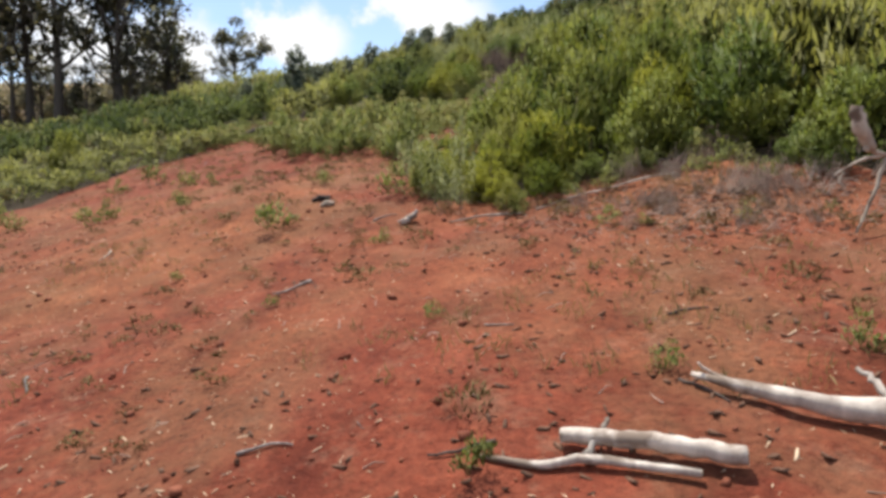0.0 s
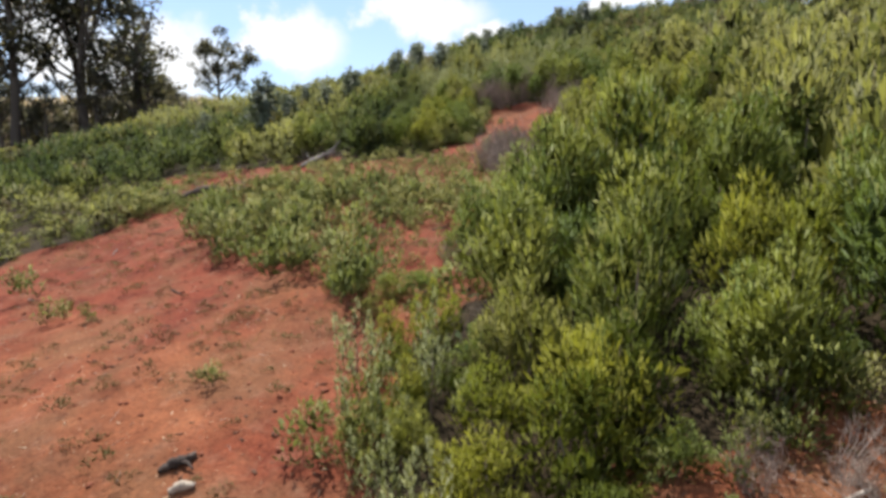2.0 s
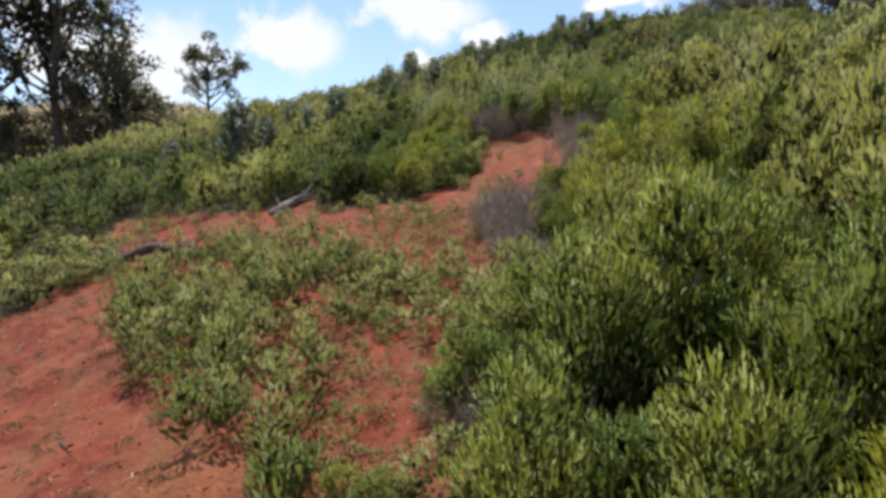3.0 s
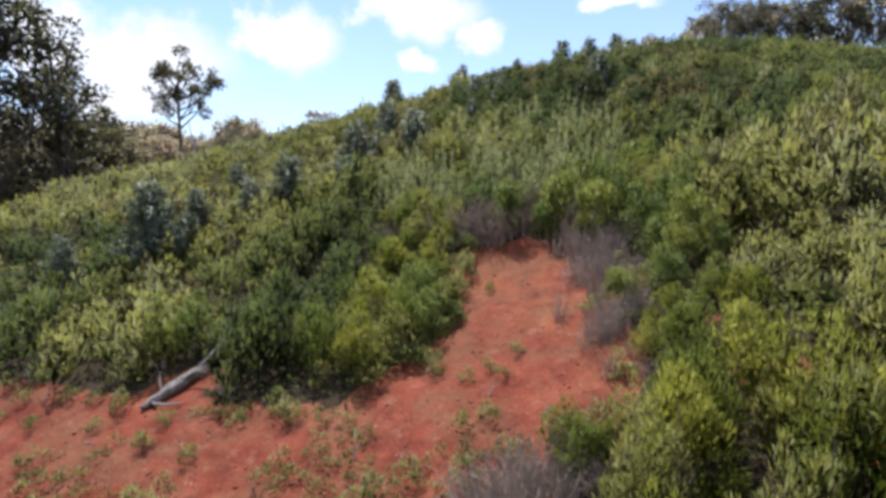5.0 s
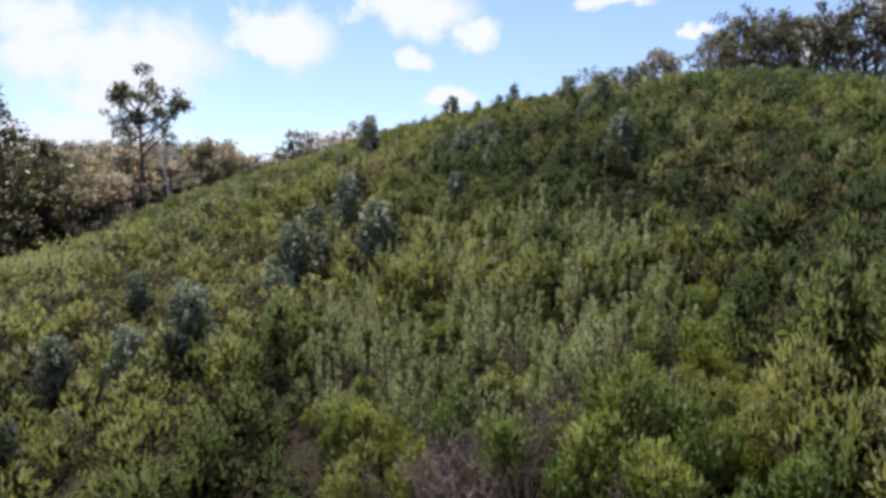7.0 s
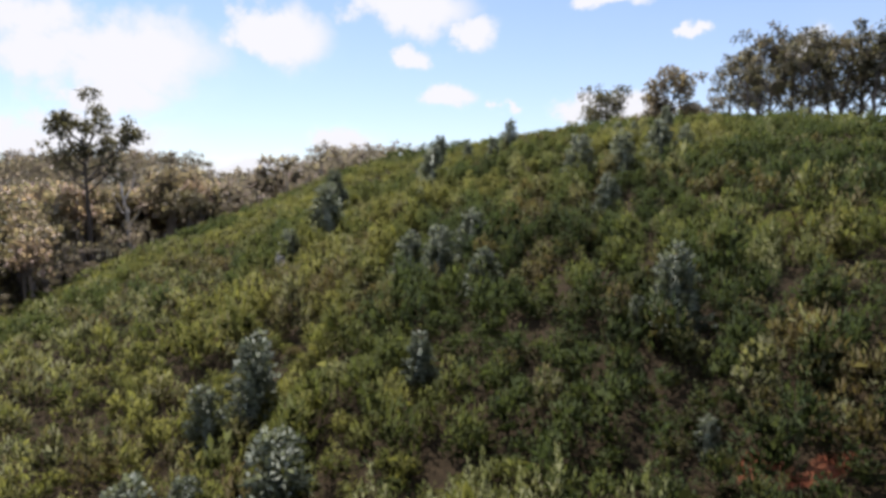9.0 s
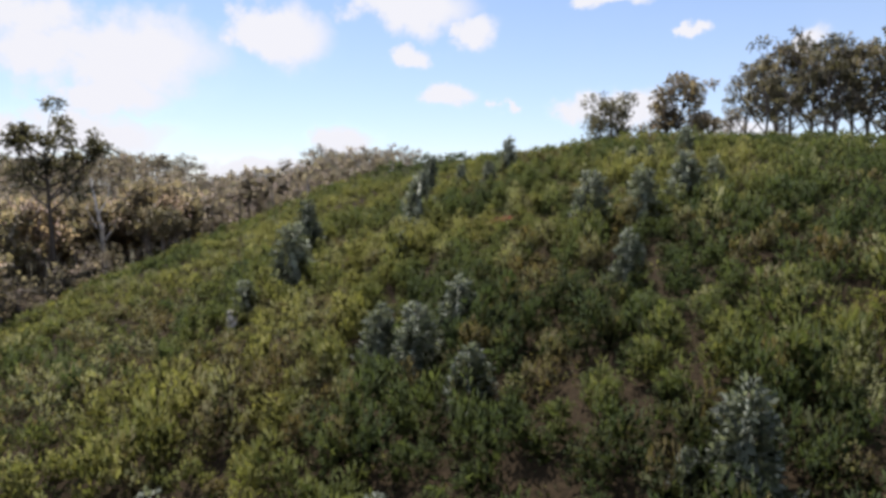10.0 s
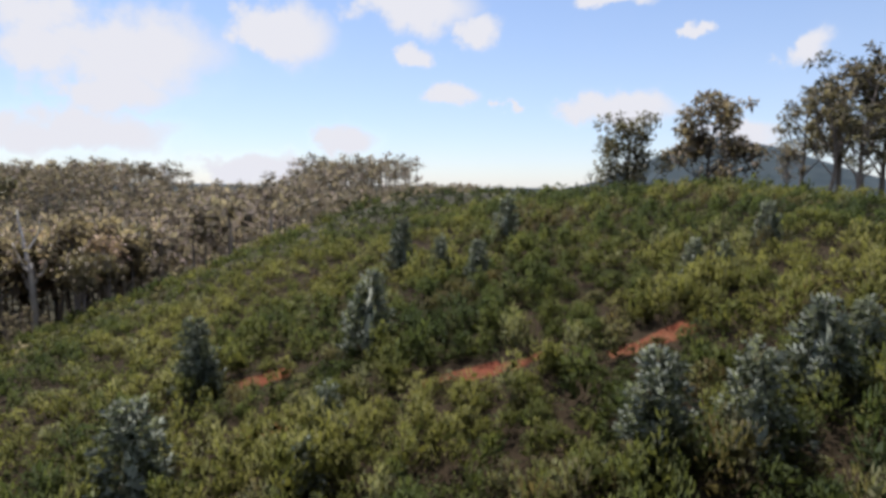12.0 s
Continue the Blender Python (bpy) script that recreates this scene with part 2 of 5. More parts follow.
# grey-brown woods, paled further: their haze is put into the leaf colour
HAZED_FAR_GUM = leaf_material("hazed_far_gum_leaves", [(0.0, (0.384, 0.338, 0.294)), (0.35, (0.506, 0.431, 0.371)), (0.7, (0.589, 0.480, 0.443)), (1.0, (0.384, 0.338, 0.294))], 0.7, 0.5, 0.1, fleck=1.08)
GUM = leaf_material("gum_leaves", [(0.0, (0.167, 0.161, 0.111)), (0.35, (0.273, 0.251, 0.175)), (0.6, (0.397, 0.338, 0.251)), (0.8, (0.432, 0.343, 0.276)), (1.0, (0.167, 0.161, 0.111))], 0.5, 0.42, 0.3)
# the gum leaves again, lightened to imitate haze over the valley
HAZED_VALLEY_GUM = leaf_material("hazed_valley_gum_leaves", [(0.0, (0.289, 0.259, 0.193)), (0.35, (0.471, 0.404, 0.305)), (0.6, (0.685, 0.544, 0.437)), (0.8, (0.745, 0.552, 0.480)), (1.0, (0.289, 0.259, 0.193))], 0.5, 0.42, 0.3)
# same gum leaves in a darker colour, imitating crowns seen against the sun
BACKLIT_GUM = leaf_material("backlit_gum_leaves", [(0.0, (0.146, 0.143, 0.089)), (0.4, (0.233, 0.211, 0.134)), (0.7, (0.317, 0.268, 0.187)), (1.0, (0.146, 0.143, 0.089))], 0.45, 0.35, 0.4)
STRAW = leaf_material("straw", [(0.0, (0.240, 0.176, 0.080)), (0.5, (0.176, 0.152, 0.064)), (1.0, (0.240, 0.176, 0.080))], 0.8, 0.25)
BARK = bark_material("gum_bark", (0.060, 0.048, 0.038), (0.176, 0.144, 0.120))
PALE_TRUNK = bark_material("pale_gum_bark", (0.128, 0.104, 0.088), (0.336, 0.296, 0.256), 1.2)
PALE_BARK = bark_material("bleached_wood", (0.240, 0.192, 0.144), (0.496, 0.440, 0.360), spots=(0.128, 0.096, 0.072))
BLEACHED = bark_material("sun_bleached_trunk", (0.52, 0.48, 0.44), (0.82, 0.78, 0.72), 1.5)
SILVER_WOOD = bark_material("silvery_wood", (0.30, 0.25, 0.21), (0.56, 0.50, 0.43), 7.0, 0.3, spots=(0.20, 0.155, 0.12))
GREY_WOOD = bark_material("weathered_wood", (0.104, 0.088, 0.080), (0.320, 0.288, 0.256))
TWIG = bark_material("dead_twigs", (0.22, 0.160, 0.125), (0.44, 0.345, 0.280))
DARK_WOOD = bark_material("dark_rotten_wood", (0.036, 0.026, 0.021), (0.120, 0.092, 0.076))
BARK_SCRAP = bark_material("bark_scraps", (0.060, 0.030, 0.019), (0.170, 0.092, 0.058), 9.0, 1.0)
CUT = bark_material("cut_wood", (0.336, 0.256, 0.160), (0.480, 0.384, 0.256), 14.0, 1.0)
CHIP = bark_material("wood_chips", (0.42, 0.28, 0.17), (0.74, 0.57, 0.39), 9.0, 1.0)
CLOD = bark_material("soil_clods", (0.160, 0.044, 0.024), (0.320, 0.112, 0.060), 5.0, 1.0)


# ---- ground form ----
def smooth(a, b, v):
    t = np.clip((v - a) / (b - a), 0, 1)
    return t * t * (3 - 2 * t)


def lattice(ix, iy, seed):
    n = np.sin(ix * 127.1 + iy * 311.7 + seed * 74.7) * 43758.5453
    return n - np.floor(n)


def grain(x, y, size, seed=0):
    """Smooth noise from 0 to 1 over the plan, with lumps of that size."""
    u, v = np.asarray(x, float) / size, np.asarray(y, float) / size
    i, j = np.floor(u), np.floor(v)
    f, g = u - i, v - j
    f, g = f * f * (3 - 2 * f), g * g * (3 - 2 * g)
    a = lattice(i, j, seed) * (1 - f) + lattice(i + 1, j, seed) * f
    b = lattice(i, j + 1, seed) * (1 - f) + lattice(i + 1, j + 1, seed) * f
    return a * (1 - g) + b * g


# swells and hollows of the upper slope, fitted to the camera's skyline, in rows up the hill, 14 m apart
SWELLS = (
    (0, 0.5, 1.3, -0.6, 0.4, -0.4, 0.1, 0),
    (-0.4, -2.3, 0.1, 0.3, -0.4, 0.4, 0.1, -0.9),
    (-2.0, -1.7, -0.4, -0.3, 0.2, -0.5, 0.5, -0.2),
    (-2.1, -2.2, 0.6, -0.8, -1.5, -0.2, -0.5, 0.6),
    (-3.0, -0.7, -1.0, -0.1, -0.5, -0.1, 0.1, -0.7),
    (0, 0.8, 1.2, 1.3, 0.2, -0.4, 0.1, 0.4),
    (0, 0, 0, 2.1, 3.3, 0.8, 0.1, 0),
)


def hill(x, y):
    """The hillside: it climbs ahead and to the right, crests, and falls to a wooded valley on the left."""
    wide = np.abs(x)
    u = np.where(wide < 38, x, np.sign(x) * (38 + 22 * np.tanh((wide - 38) / 22))) / 53.33
    v = np.where(y > 112, 112 + 20 * np.tanh((y - 112) / 20), y)
    v = np.where(v < -6, -6 + 10 * np.tanh((v + 6) / 10), v) / 106.67
    h = 7.55 * u + 14.93 * v + 9.21 * u * v + 2.31 * u * u + 39.24 * v * v - 7.76 * u * u * v - 2.28 * u * v * v - 28.6 * v**3 - 5.45 * u**3
    for cx, cy, r, a in ((2.6, 37, 5.5, -0.75), (13.2, 62, 6, 0.9), (-4.5, 14.5, 3.5, 0.4), (-4.6, 79, 7, -0.7), (4.3, 87.3, 6, -0.6), (2, 113, 14, 0.8)):
        h = h + a * np.exp(-((x - cx) ** 2 + (y - cy) ** 2) / r**2)
    for i, row in enumerate(SWELLS):
        for k, a in enumerate(row):
            if a:
                h = h + a * np.exp(-((x + 50 - 14 * k) ** 2 + (y - 58 - 14 * i) ** 2) / 144)
    return h


def ground_at(x, y):
    x, y = np.asarray(x, float), np.asarray(y, float)
    rise = 9 + 10 * smooth(-100, -125, x) + 14 * smooth(-53, -47, x) * smooth(45, -10, x)
    far = 7 + rise * smooth(160, 340, y) + 4 * (grain(x, y, 60, 5) - 0.5)
    far = far + 128 * np.exp(-(((x - 640) / 190) ** 2 + ((y - 1350) / 350) ** 2)) * smooth(600, 1000, y)
    away = smooth(0.92, 1.4, np.hypot((x - 18) / 106, (y - 60) / 95))
    h = hill(x, y) * (1 - away) + far * away
    near = np.exp(-((x / 60) ** 2 + ((y - 40) / 70) ** 2))
    rough = 0.22 * (grain(x, y, 2.6, 1) - 0.5) + 0.10 * (grain(x, y, 0.9, 2) - 0.5) + 0.07 * (grain(x, y, 0.42, 3) - 0.5) * smooth(16, 10, y)
    return h + rough * near


def inside(poly, x, y):
    hit = np.zeros(np.shape(x), bool)
    for (x0, y0), (x1, y1) in zip(poly, poly[1:] + poly[:1]):
        cross = (y0 > y) != (y1 > y)
        with np.errstate(divide="ignore", invalid="ignore"):
            hit ^= cross & (x < (x1 - x0) * (y - y0) / (y1 - y0) + x0)
    return hit


CLEARING = [(-34, -60), (-18, 10), (-15, 19), (-14, 25), (-10, 28.5), (-6.7, 24), (-4, 19.3), (-1.3, 17.3), (0.2, 11.5), (1.5, 10.6), (2.4, 11.0), (3.0, 11.9), (4.2, 12.4), (5.2, 12.5), (5.7, 11.6), (5.9, 10.3), (6.8, 9.5), (12, 8), (34, -60)]
TRACK = [(-14.6, 37.3), (-8, 34.9), (-6, 33.4), (-2.4, 33.4), (-0.3, 32.8), (0.9, 34.6), (1.9, 37), (2.4, 39.5), (3, 41.4), (6.3, 40), (8.3, 38), (8, 35.5), (6.8, 32.5), (5.4, 29.2), (3, 30.2), (1.6, 30.2), (0, 29.4), (-4, 29.2), (-8, 30.7), (-13.3, 33.3)]
PATCH = [(-1, 24.4), (-1.6, 22.5), (-3.3, 22.7), (-2.7, 25.3)]
SPARSE = [(-12, 27), (-6, 22), (-1.3, 15.5), (-0.3, 15.5), (0.8, 17.0), (2.2, 19.8), (3.3, 23), (3.4, 26), (4.2, 30.3), (-4, 30), (-12, 33)]
SCARS = [(9.5, 29.8, 0.45), (13.5, 54.3, 0.4), (14.3, 53.5, 0.36), (15.4, 54.0, 0.4), (-4.85, 77.2, 0.28), (-5.4, 34.3, 0.7), (-5.9, 33.6, 0.6), (8.6, 85.6, 0.5), (9.8, 85.4, 0.65), (11.2, 85.3, 0.65), (12.2, 85.5, 0.5), (16.7, 84.5, 0.6), (17.9, 84.6, 0.7), (19.0, 84.7, 0.6), (-0.8, 90.2, 0.6), (0.4, 90.4, 0.65), (1.6, 84.6, 0.55), (10.6, 27.4, 0.4), (8.6, 32.5, 0.4)]


def growth(x, y):
    """How densely the scrub grows: 0 on bare soil, 1 in the thicket."""
    x, y = np.asarray(x, float), np.asarray(y, float)
    wx = x + 1.3 * (grain(x, y, 1.7, 11) - 0.5)
    wy = y + 1.3 * (grain(x, y, 1.7, 12) - 0.5)
    d = np.ones(x.shape)
    d[inside(SPARSE, wx, wy)] = 0.02
    for poly in (CLEARING, TRACK, PATCH):
        d[inside(poly, wx, wy)] = 0
    for cx, cy, r in SCARS:
        d[np.hypot((wx - cx) / 1.8, wy - cy) < r] = 0
    return d


# ---- mesh helpers ----
def mesh_of(name, verts, faces, mat, tone=None, normals=None):
    """A mesh from arrays: verts n x 3, faces m x 4 (or m x 3), and the soft normals of a leafy mass."""
    me = bpy.data.meshes.new(name)
    verts, faces = np.asarray(verts, np.float32), np.asarray(faces, np.int32)
    k = faces.shape[1]
    me.vertices.add(len(verts))
    me.vertices.foreach_set("co", verts.ravel())
    me.loops.add(faces.size)
    me.loops.foreach_set("vertex_index", faces.ravel())
    me.polygons.add(len(faces))
    me.polygons.foreach_set("loop_start", np.arange(0, faces.size, k, dtype=np.int32))
    me.update(calc_edges=True)
    if tone is not None:
        at = me.attributes.new("tone", "FLOAT", "POINT")
        at.data.foreach_set("value", np.asarray(tone, np.float32))
    if normals is not None:
        me.polygons.foreach_set("use_smooth", np.ones(len(faces), bool))
        at = me.attributes.new("custom_normal", "FLOAT_VECTOR", "POINT")
        at.data.foreach_set("vector", unit(np.asarray(normals, float)).astype(np.float32).ravel())
    me.materials.append(mat)
    return me


def smooth_shade(me):
    me.polygons.foreach_set("use_smooth", np.ones(len(me.polygons), bool))
    return me


def part(name, me, parent, label=""):
    ob = new(name, me)
    ob.parent = parent
    if label:
        ob["label"] = label
    return ob


def thing(name, label, category, group="", kind=""):
    return tagged(new(name), label, category, group, kind)


def join(pieces):
    """Joins (verts, faces) pieces into one."""
    vs, fs, n = [], [], 0
    for v, f in pieces:
        vs.append(np.asarray(v, float).reshape(-1, 3))
        fs.append(np.asarray(f, int) + n)
        n += len(vs[-1])
    return np.concatenate(vs), np.concatenate(fs)


def unit(v):
    return v / np.maximum(np.linalg.norm(v, axis=-1, keepdims=True), 1e-9)


def tube(path, radii, sides=6, rng=None, wobble=0.0, caps=True):
    """A tapering round limb along a path, closed at both ends."""
    path = np.asarray(path, float)
    along = unit(np.gradient(path, axis=0))
    side = unit(np.cross(along, (0.31, 0.87, 0.39)))
    up = np.cross(along, side)
    a = np.linspace(0, 2 * np.pi, sides, endpoint=False)
    r = np.asarray(radii, float)[:, None] * np.ones((1, sides))
    if rng is not None and wobble:
        r = r * (1 + wobble * (rng.random(r.shape) - 0.5))
    ring = path[:, None] + r[..., None] * (np.cos(a)[None, :, None] * side[:, None] + np.sin(a)[None, :, None] * up[:, None])
    n = len(path)
    verts = ring.reshape(-1, 3)
    i, j = np.meshgrid(np.arange(n - 1), np.arange(sides), indexing="ij")
    k = (j + 1) % sides
    faces = np.stack([i * sides + j, i * sides + k, (i + 1) * sides + k, (i + 1) * sides + j], -1).reshape(-1, 4)
    if caps:
        ends = np.array([path[0], path[-1]])
        b = len(verts)
        verts = np.concatenate([verts, ends])
        j = np.arange(sides)
        k = (j + 1) % sides
        m = (n - 1) * sides
        lo = np.stack([np.full(sides, b), k, j, j], -1)
        hi = np.stack([np.full(sides, b + 1), m + j, m + k, m + k], -1)
        lo[:, 3] = b
        hi[:, 3] = b + 1
        # fans as quads: pair up neighbouring triangles
        lo = np.array([[b, (q + 2) % sides, (q + 1) % sides, q] for q in range(0, sides - 1, 2)])
        hi = np.array([[b + 1, m + q, m + q + 1, m + (q + 2) % sides] for q in range(0, sides - 1, 2)])
        faces = np.concatenate([faces, lo, hi])
    return verts, faces


def blades(base, way, length, width, rng, bend=0.25):
    """Leaf blades: four corners each, from base along way."""
    n = len(base)
    way = unit(way)
    side = unit(np.cross(way, rng.normal(size=(n, 3))))
    sag = np.cross(side, way)
    length, width = np.broadcast_to(length, (n,))[:, None], np.broadcast_to(width, (n,))[:, None]
    mid = base + way * length * 0.45 + sag * length * bend * 0.5
    return np.stack([base, mid + side * width / 2, base + way * length, mid - side * width / 2], 1)


def quads(leaf_verts):
    n = len(leaf_verts)
    return leaf_verts.reshape(-1, 3), np.arange(4 * n).reshape(n, 4)


def fronds(base, way, out, length, width, rng, ragged=0.5):
    """Leaves laid like feathers on a leafy mass that faces out: corners, faces, and normals."""
    n = len(base)
    way = unit(way)
    side = unit(np.cross(out + rng.normal(size=(n, 3)) * ragged, way))
    face = np.cross(way, side)
    length, width = np.broadcast_to(length, (n,))[:, None], np.broadcast_to(width, (n,))[:, None]
    mid = base + way * length * 0.5 + face * length * 0.08
    v = np.stack([base, mid + side * width / 2, base + way * length - face * length * 0.06, mid - side * width / 2], 1)
    soft = unit(unit(out) + 0.2 * face + rng.normal(size=(n, 3)) * 0.06)
    return v.reshape(-1, 3), np.arange(4 * n).reshape(n, 4), np.repeat(soft, 4, 0)


def lump(path, radii, sides, rng):
    """The dense body of a leafy mass: corners, faces, and normals away from its axis."""
    v, f = tube(path, radii, sides, rng, 0.5, caps=False)
    axis = np.repeat(np.asarray(path, float), sides, 0)
    return v, f, v - axis + 0.35 * (axis[-1] - axis[0]) + unit(v) * radii[1] * 0.8


def leafy(pieces):
    """Joins leafy pieces: corners, faces, normals."""
    v, f = join([p[:2] for p in pieces])
    return v, f, np.concatenate([unit(np.asarray(p[2], float)) for p in pieces])


# ---- ground ----
def stretched(lo, hi, pitch, limit, growth_rate=1.13):
    core = list(np.arange(lo, hi + 1e-6, pitch))
    s, a = pitch, core[-1]
    while a < limit:
        s *= growth_rate
        a += s
        core.append(a)
    s, a = pitch, core[0]
    while a > -limit:
        s *= growth_rate
        a -= s
        core.insert(0, a)
    return np.array(core)


def build_ground():
    xs = stretched(-10, 10, 0.2, 3200, 1.09)
    south, north = stretched(-3, 1.9, 0.4, 3200, 1.18), stretched(13, 94, 0.42, 3200, 1.18)
    ys = np.concatenate([south[south < 1.9], np.arange(1.9, 12.9, 0.17), north[north >= 13]])
    gx, gy = np.meshgrid(xs, ys)
    z = ground_at(gx, gy)
    n, m = gx.shape
    i, j = np.meshgrid(np.arange(n - 1), np.arange(m - 1), indexing="ij")
    faces = np.stack([i * m + j, i * m + j + 1, (i + 1) * m + j + 1, (i + 1) * m + j], -1).reshape(-1, 4)
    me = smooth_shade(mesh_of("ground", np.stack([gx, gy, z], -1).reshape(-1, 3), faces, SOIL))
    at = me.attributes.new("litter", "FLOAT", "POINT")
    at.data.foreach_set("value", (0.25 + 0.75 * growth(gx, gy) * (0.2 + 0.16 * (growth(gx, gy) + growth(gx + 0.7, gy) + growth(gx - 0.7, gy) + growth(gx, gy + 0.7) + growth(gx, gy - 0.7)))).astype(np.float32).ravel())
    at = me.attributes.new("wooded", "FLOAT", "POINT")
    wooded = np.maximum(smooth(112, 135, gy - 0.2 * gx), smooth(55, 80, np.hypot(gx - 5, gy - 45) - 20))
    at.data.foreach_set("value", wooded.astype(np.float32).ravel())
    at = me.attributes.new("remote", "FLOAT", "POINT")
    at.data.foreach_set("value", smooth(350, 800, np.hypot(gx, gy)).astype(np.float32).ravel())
    tagged(new("ground", me), "red bare clay soil on a steep hillside with wood litter", "ground", kind="structure")


build_ground()


def put(x, y, size=1.0, turn=0.0, sink=0.03, tall=1.0, lean=(0, 0)):
    return Matrix.Translation((x, y, float(ground_at(x, y)) - sink)) @ Euler((radians(lean[0]), radians(lean[1]), turn)).to_matrix().to_4x4() @ Matrix.Diagonal((size, size, size * tall, 1))


def place_all(kinds, mats):
    """The kinds and their copies, in turn, at those poses."""
    for i in range(len(mats) - 1, -1, -1):
        if i >= len(kinds):
            copy_thing(kinds[i % len(kinds)], mats[i])
        else:
            kinds[i].matrix_basis = mats[i]


# ---- scrub ----
def shrub_shape(seed, plumes, per_plume, length, width, spread=0.5, girth=0.2, puffy=False, inner=0, old=0.85):
    """A bushy shrub one metre tall, of leafy plumes: (corners, faces, tones, normals), and its stems."""
    rng = np.random.default_rng(seed)
    a = np.arange(plumes) * 2.4 + rng.uniform(-0.6, 0.6, plumes)
    r = spread * np.sqrt((np.arange(plumes) + 0.3) / plumes) * rng.uniform(0.8, 1.15, plumes)
    top = np.stack([r * np.cos(a), r * np.sin(a), (1 - 0.5 * (r / spread) ** 1.8) * rng.uniform(0.7, 1.1, plumes)], -1)
    low = top * (0.7, 0.7, 0) + (0, 0, 1) * (top[:, 2:] * rng.uniform(0.0, 0.2, (plumes, 1)))
    if puffy:  # short tufts all over the dome instead of tall plumes
        skirt = np.arange(plumes) % 3 == 2
        top[:, 2] = np.where(skirt, rng.uniform(0.25, 0.5, plumes), top[:, 2])
        top[:, :2] *= np.where(skirt, 1.12, 0.95)[:, None]
        lean = unit(np.stack([np.cos(a) * r / spread, np.sin(a) * r / spread, np.full(plumes, 0.8)], -1) + rng.normal(size=(plumes, 3)) * 0.2)
        low = top - lean * rng.uniform(0.3, 0.48, (plumes, 1))
        low[:, 2] = np.maximum(low[:, 2], 0.0)
    pieces, stems, tones = [], [], []
    shape = ([0, 0.3, 0.65, 1.0], [0.6, 1.0, 0.95, 0.3]) if puffy else ([0, 0.25, 0.6, 1.0], [0.7, 1.0, 0.85, 0.18])
    for i in range(plumes):
        g = girth * rng.uniform(0.75, 1.3)
        axis = unit(top[i] - low[i])
        if inner:  # broad old leaves inside the plume, which close it
            d = unit(rng.normal(size=(inner, 3)))
            p = low[i] + (top[i] - low[i]) * rng.uniform(0.1, 0.8, (inner, 1)) + d * (g * rng.uniform(0.1, 0.5, (inner, 1)))
            p[:, 2] = np.maximum(p[:, 2], 0.0)
            pieces.append(fronds(p, rng.normal(size=(inner, 3)) + (0, 0, 0.6), d + 0.4 * unit(p), g * old, g * old * 0.5, rng))
        n = per_plume
        f = rng.random(n) ** 0.85
        b = rng.uniform(0, 2 * np.pi, n)
        side = unit(np.cross(axis, (0.3, 0.9, 0.2)))
        out = np.cos(b)[:, None] * side + np.sin(b)[:, None] * np.cross(axis, side)
        p = low[i] + (top[i] - low[i]) * (0.98 * f)[:, None] + out * (g * np.interp(f, *shape) * rng.uniform(0.62, 1.0, n))[:, None]
        p[:, 2] = np.maximum(p[:, 2], 0.0)
        way = axis * rng.uniform(0.4, 1.0, n)[:, None] + out * 0.42 + rng.normal(size=(n, 3)) * 0.28 + (0, 0, 0.65)
        soft = 0.6 * out + axis * (0.7 * f**2)[:, None] + 0.5 * unit(p * (1, 1, 0.8) - (0, 0, 0.1)) + (0, 0, 0.28)
        pieces.append(fronds(p, way, unit(soft), length * rng.uniform(0.6, 1.3, n), width * rng.uniform(0.7, 1.25, n), rng))
        own = rng.normal() * 0.05
        tones += [own] * (4 * inner + 4 * n)
        root = np.array([0.1 * math.cos(a[i]) * r[i], 0.1 * math.sin(a[i]) * r[i], -0.05])
        if i % 4 == 0:
            stems.append(tube([root, root * 0.4 + low[i] * 0.6 - (0, 0, 0.04), low[i] + (top[i] - low[i]) * 0.4], [0.02, 0.014, 0.006], 4, caps=False))
    v, f, n = leafy(pieces)
    return (v, f, np.array(tones), n), stems


def foliage(name, shape, mat, parent):
    return part(name, mesh_of(name, shape[0], shape[1], mat, shape[2], shape[3]), parent)


def scatter_leaves(shapes, x, y, radius, height, tone, rng):
    """Plants of those shapes at plan places x, y: corners of all blades, and their tones."""
    z = ground_at(x, y)
    kind = rng.integers(0, len(shapes), len(x))
    turn = rng.uniform(0, 2 * np.pi, len(x))
    verts, tones, faces, softs, count = [], [], [], [], 0
    for k, shape in enumerate(shapes):
        s = np.where(kind == k)[0]
        if not len(s):
            continue
        t = shape[0].reshape(1, -1, 3)
        c, q = np.cos(turn[s])[:, None], np.sin(turn[s])[:, None]
        vx = (t[..., 0] * c - t[..., 1] * q) * radius[s][:, None] + x[s][:, None]
        vy = (t[..., 0] * q + t[..., 1] * c) * radius[s][:, None] + y[s][:, None]
        vz = t[..., 2] * height[s][:, None] + z[s][:, None] - 0.04
        verts.append(np.stack([vx, vy, vz], -1).reshape(-1, 3))
        tones.append((tone[s][:, None] + shape[2][None]).ravel())
        m = shape[3].reshape(1, -1, 3)
        softs.append(np.stack([m[..., 0] * c - m[..., 1] * q, m[..., 0] * q + m[..., 1] * c, m[..., 2] + 0 * c], -1).reshape(-1, 3))
        faces.append((shape[1][None] + (np.arange(len(s)) * t.shape[1])[:, None, None]).reshape(-1, 4) + count)
        count += len(s) * t.shape[1]
    return np.concatenate(verts), np.concatenate(faces), np.concatenate(tones), np.concatenate(softs)


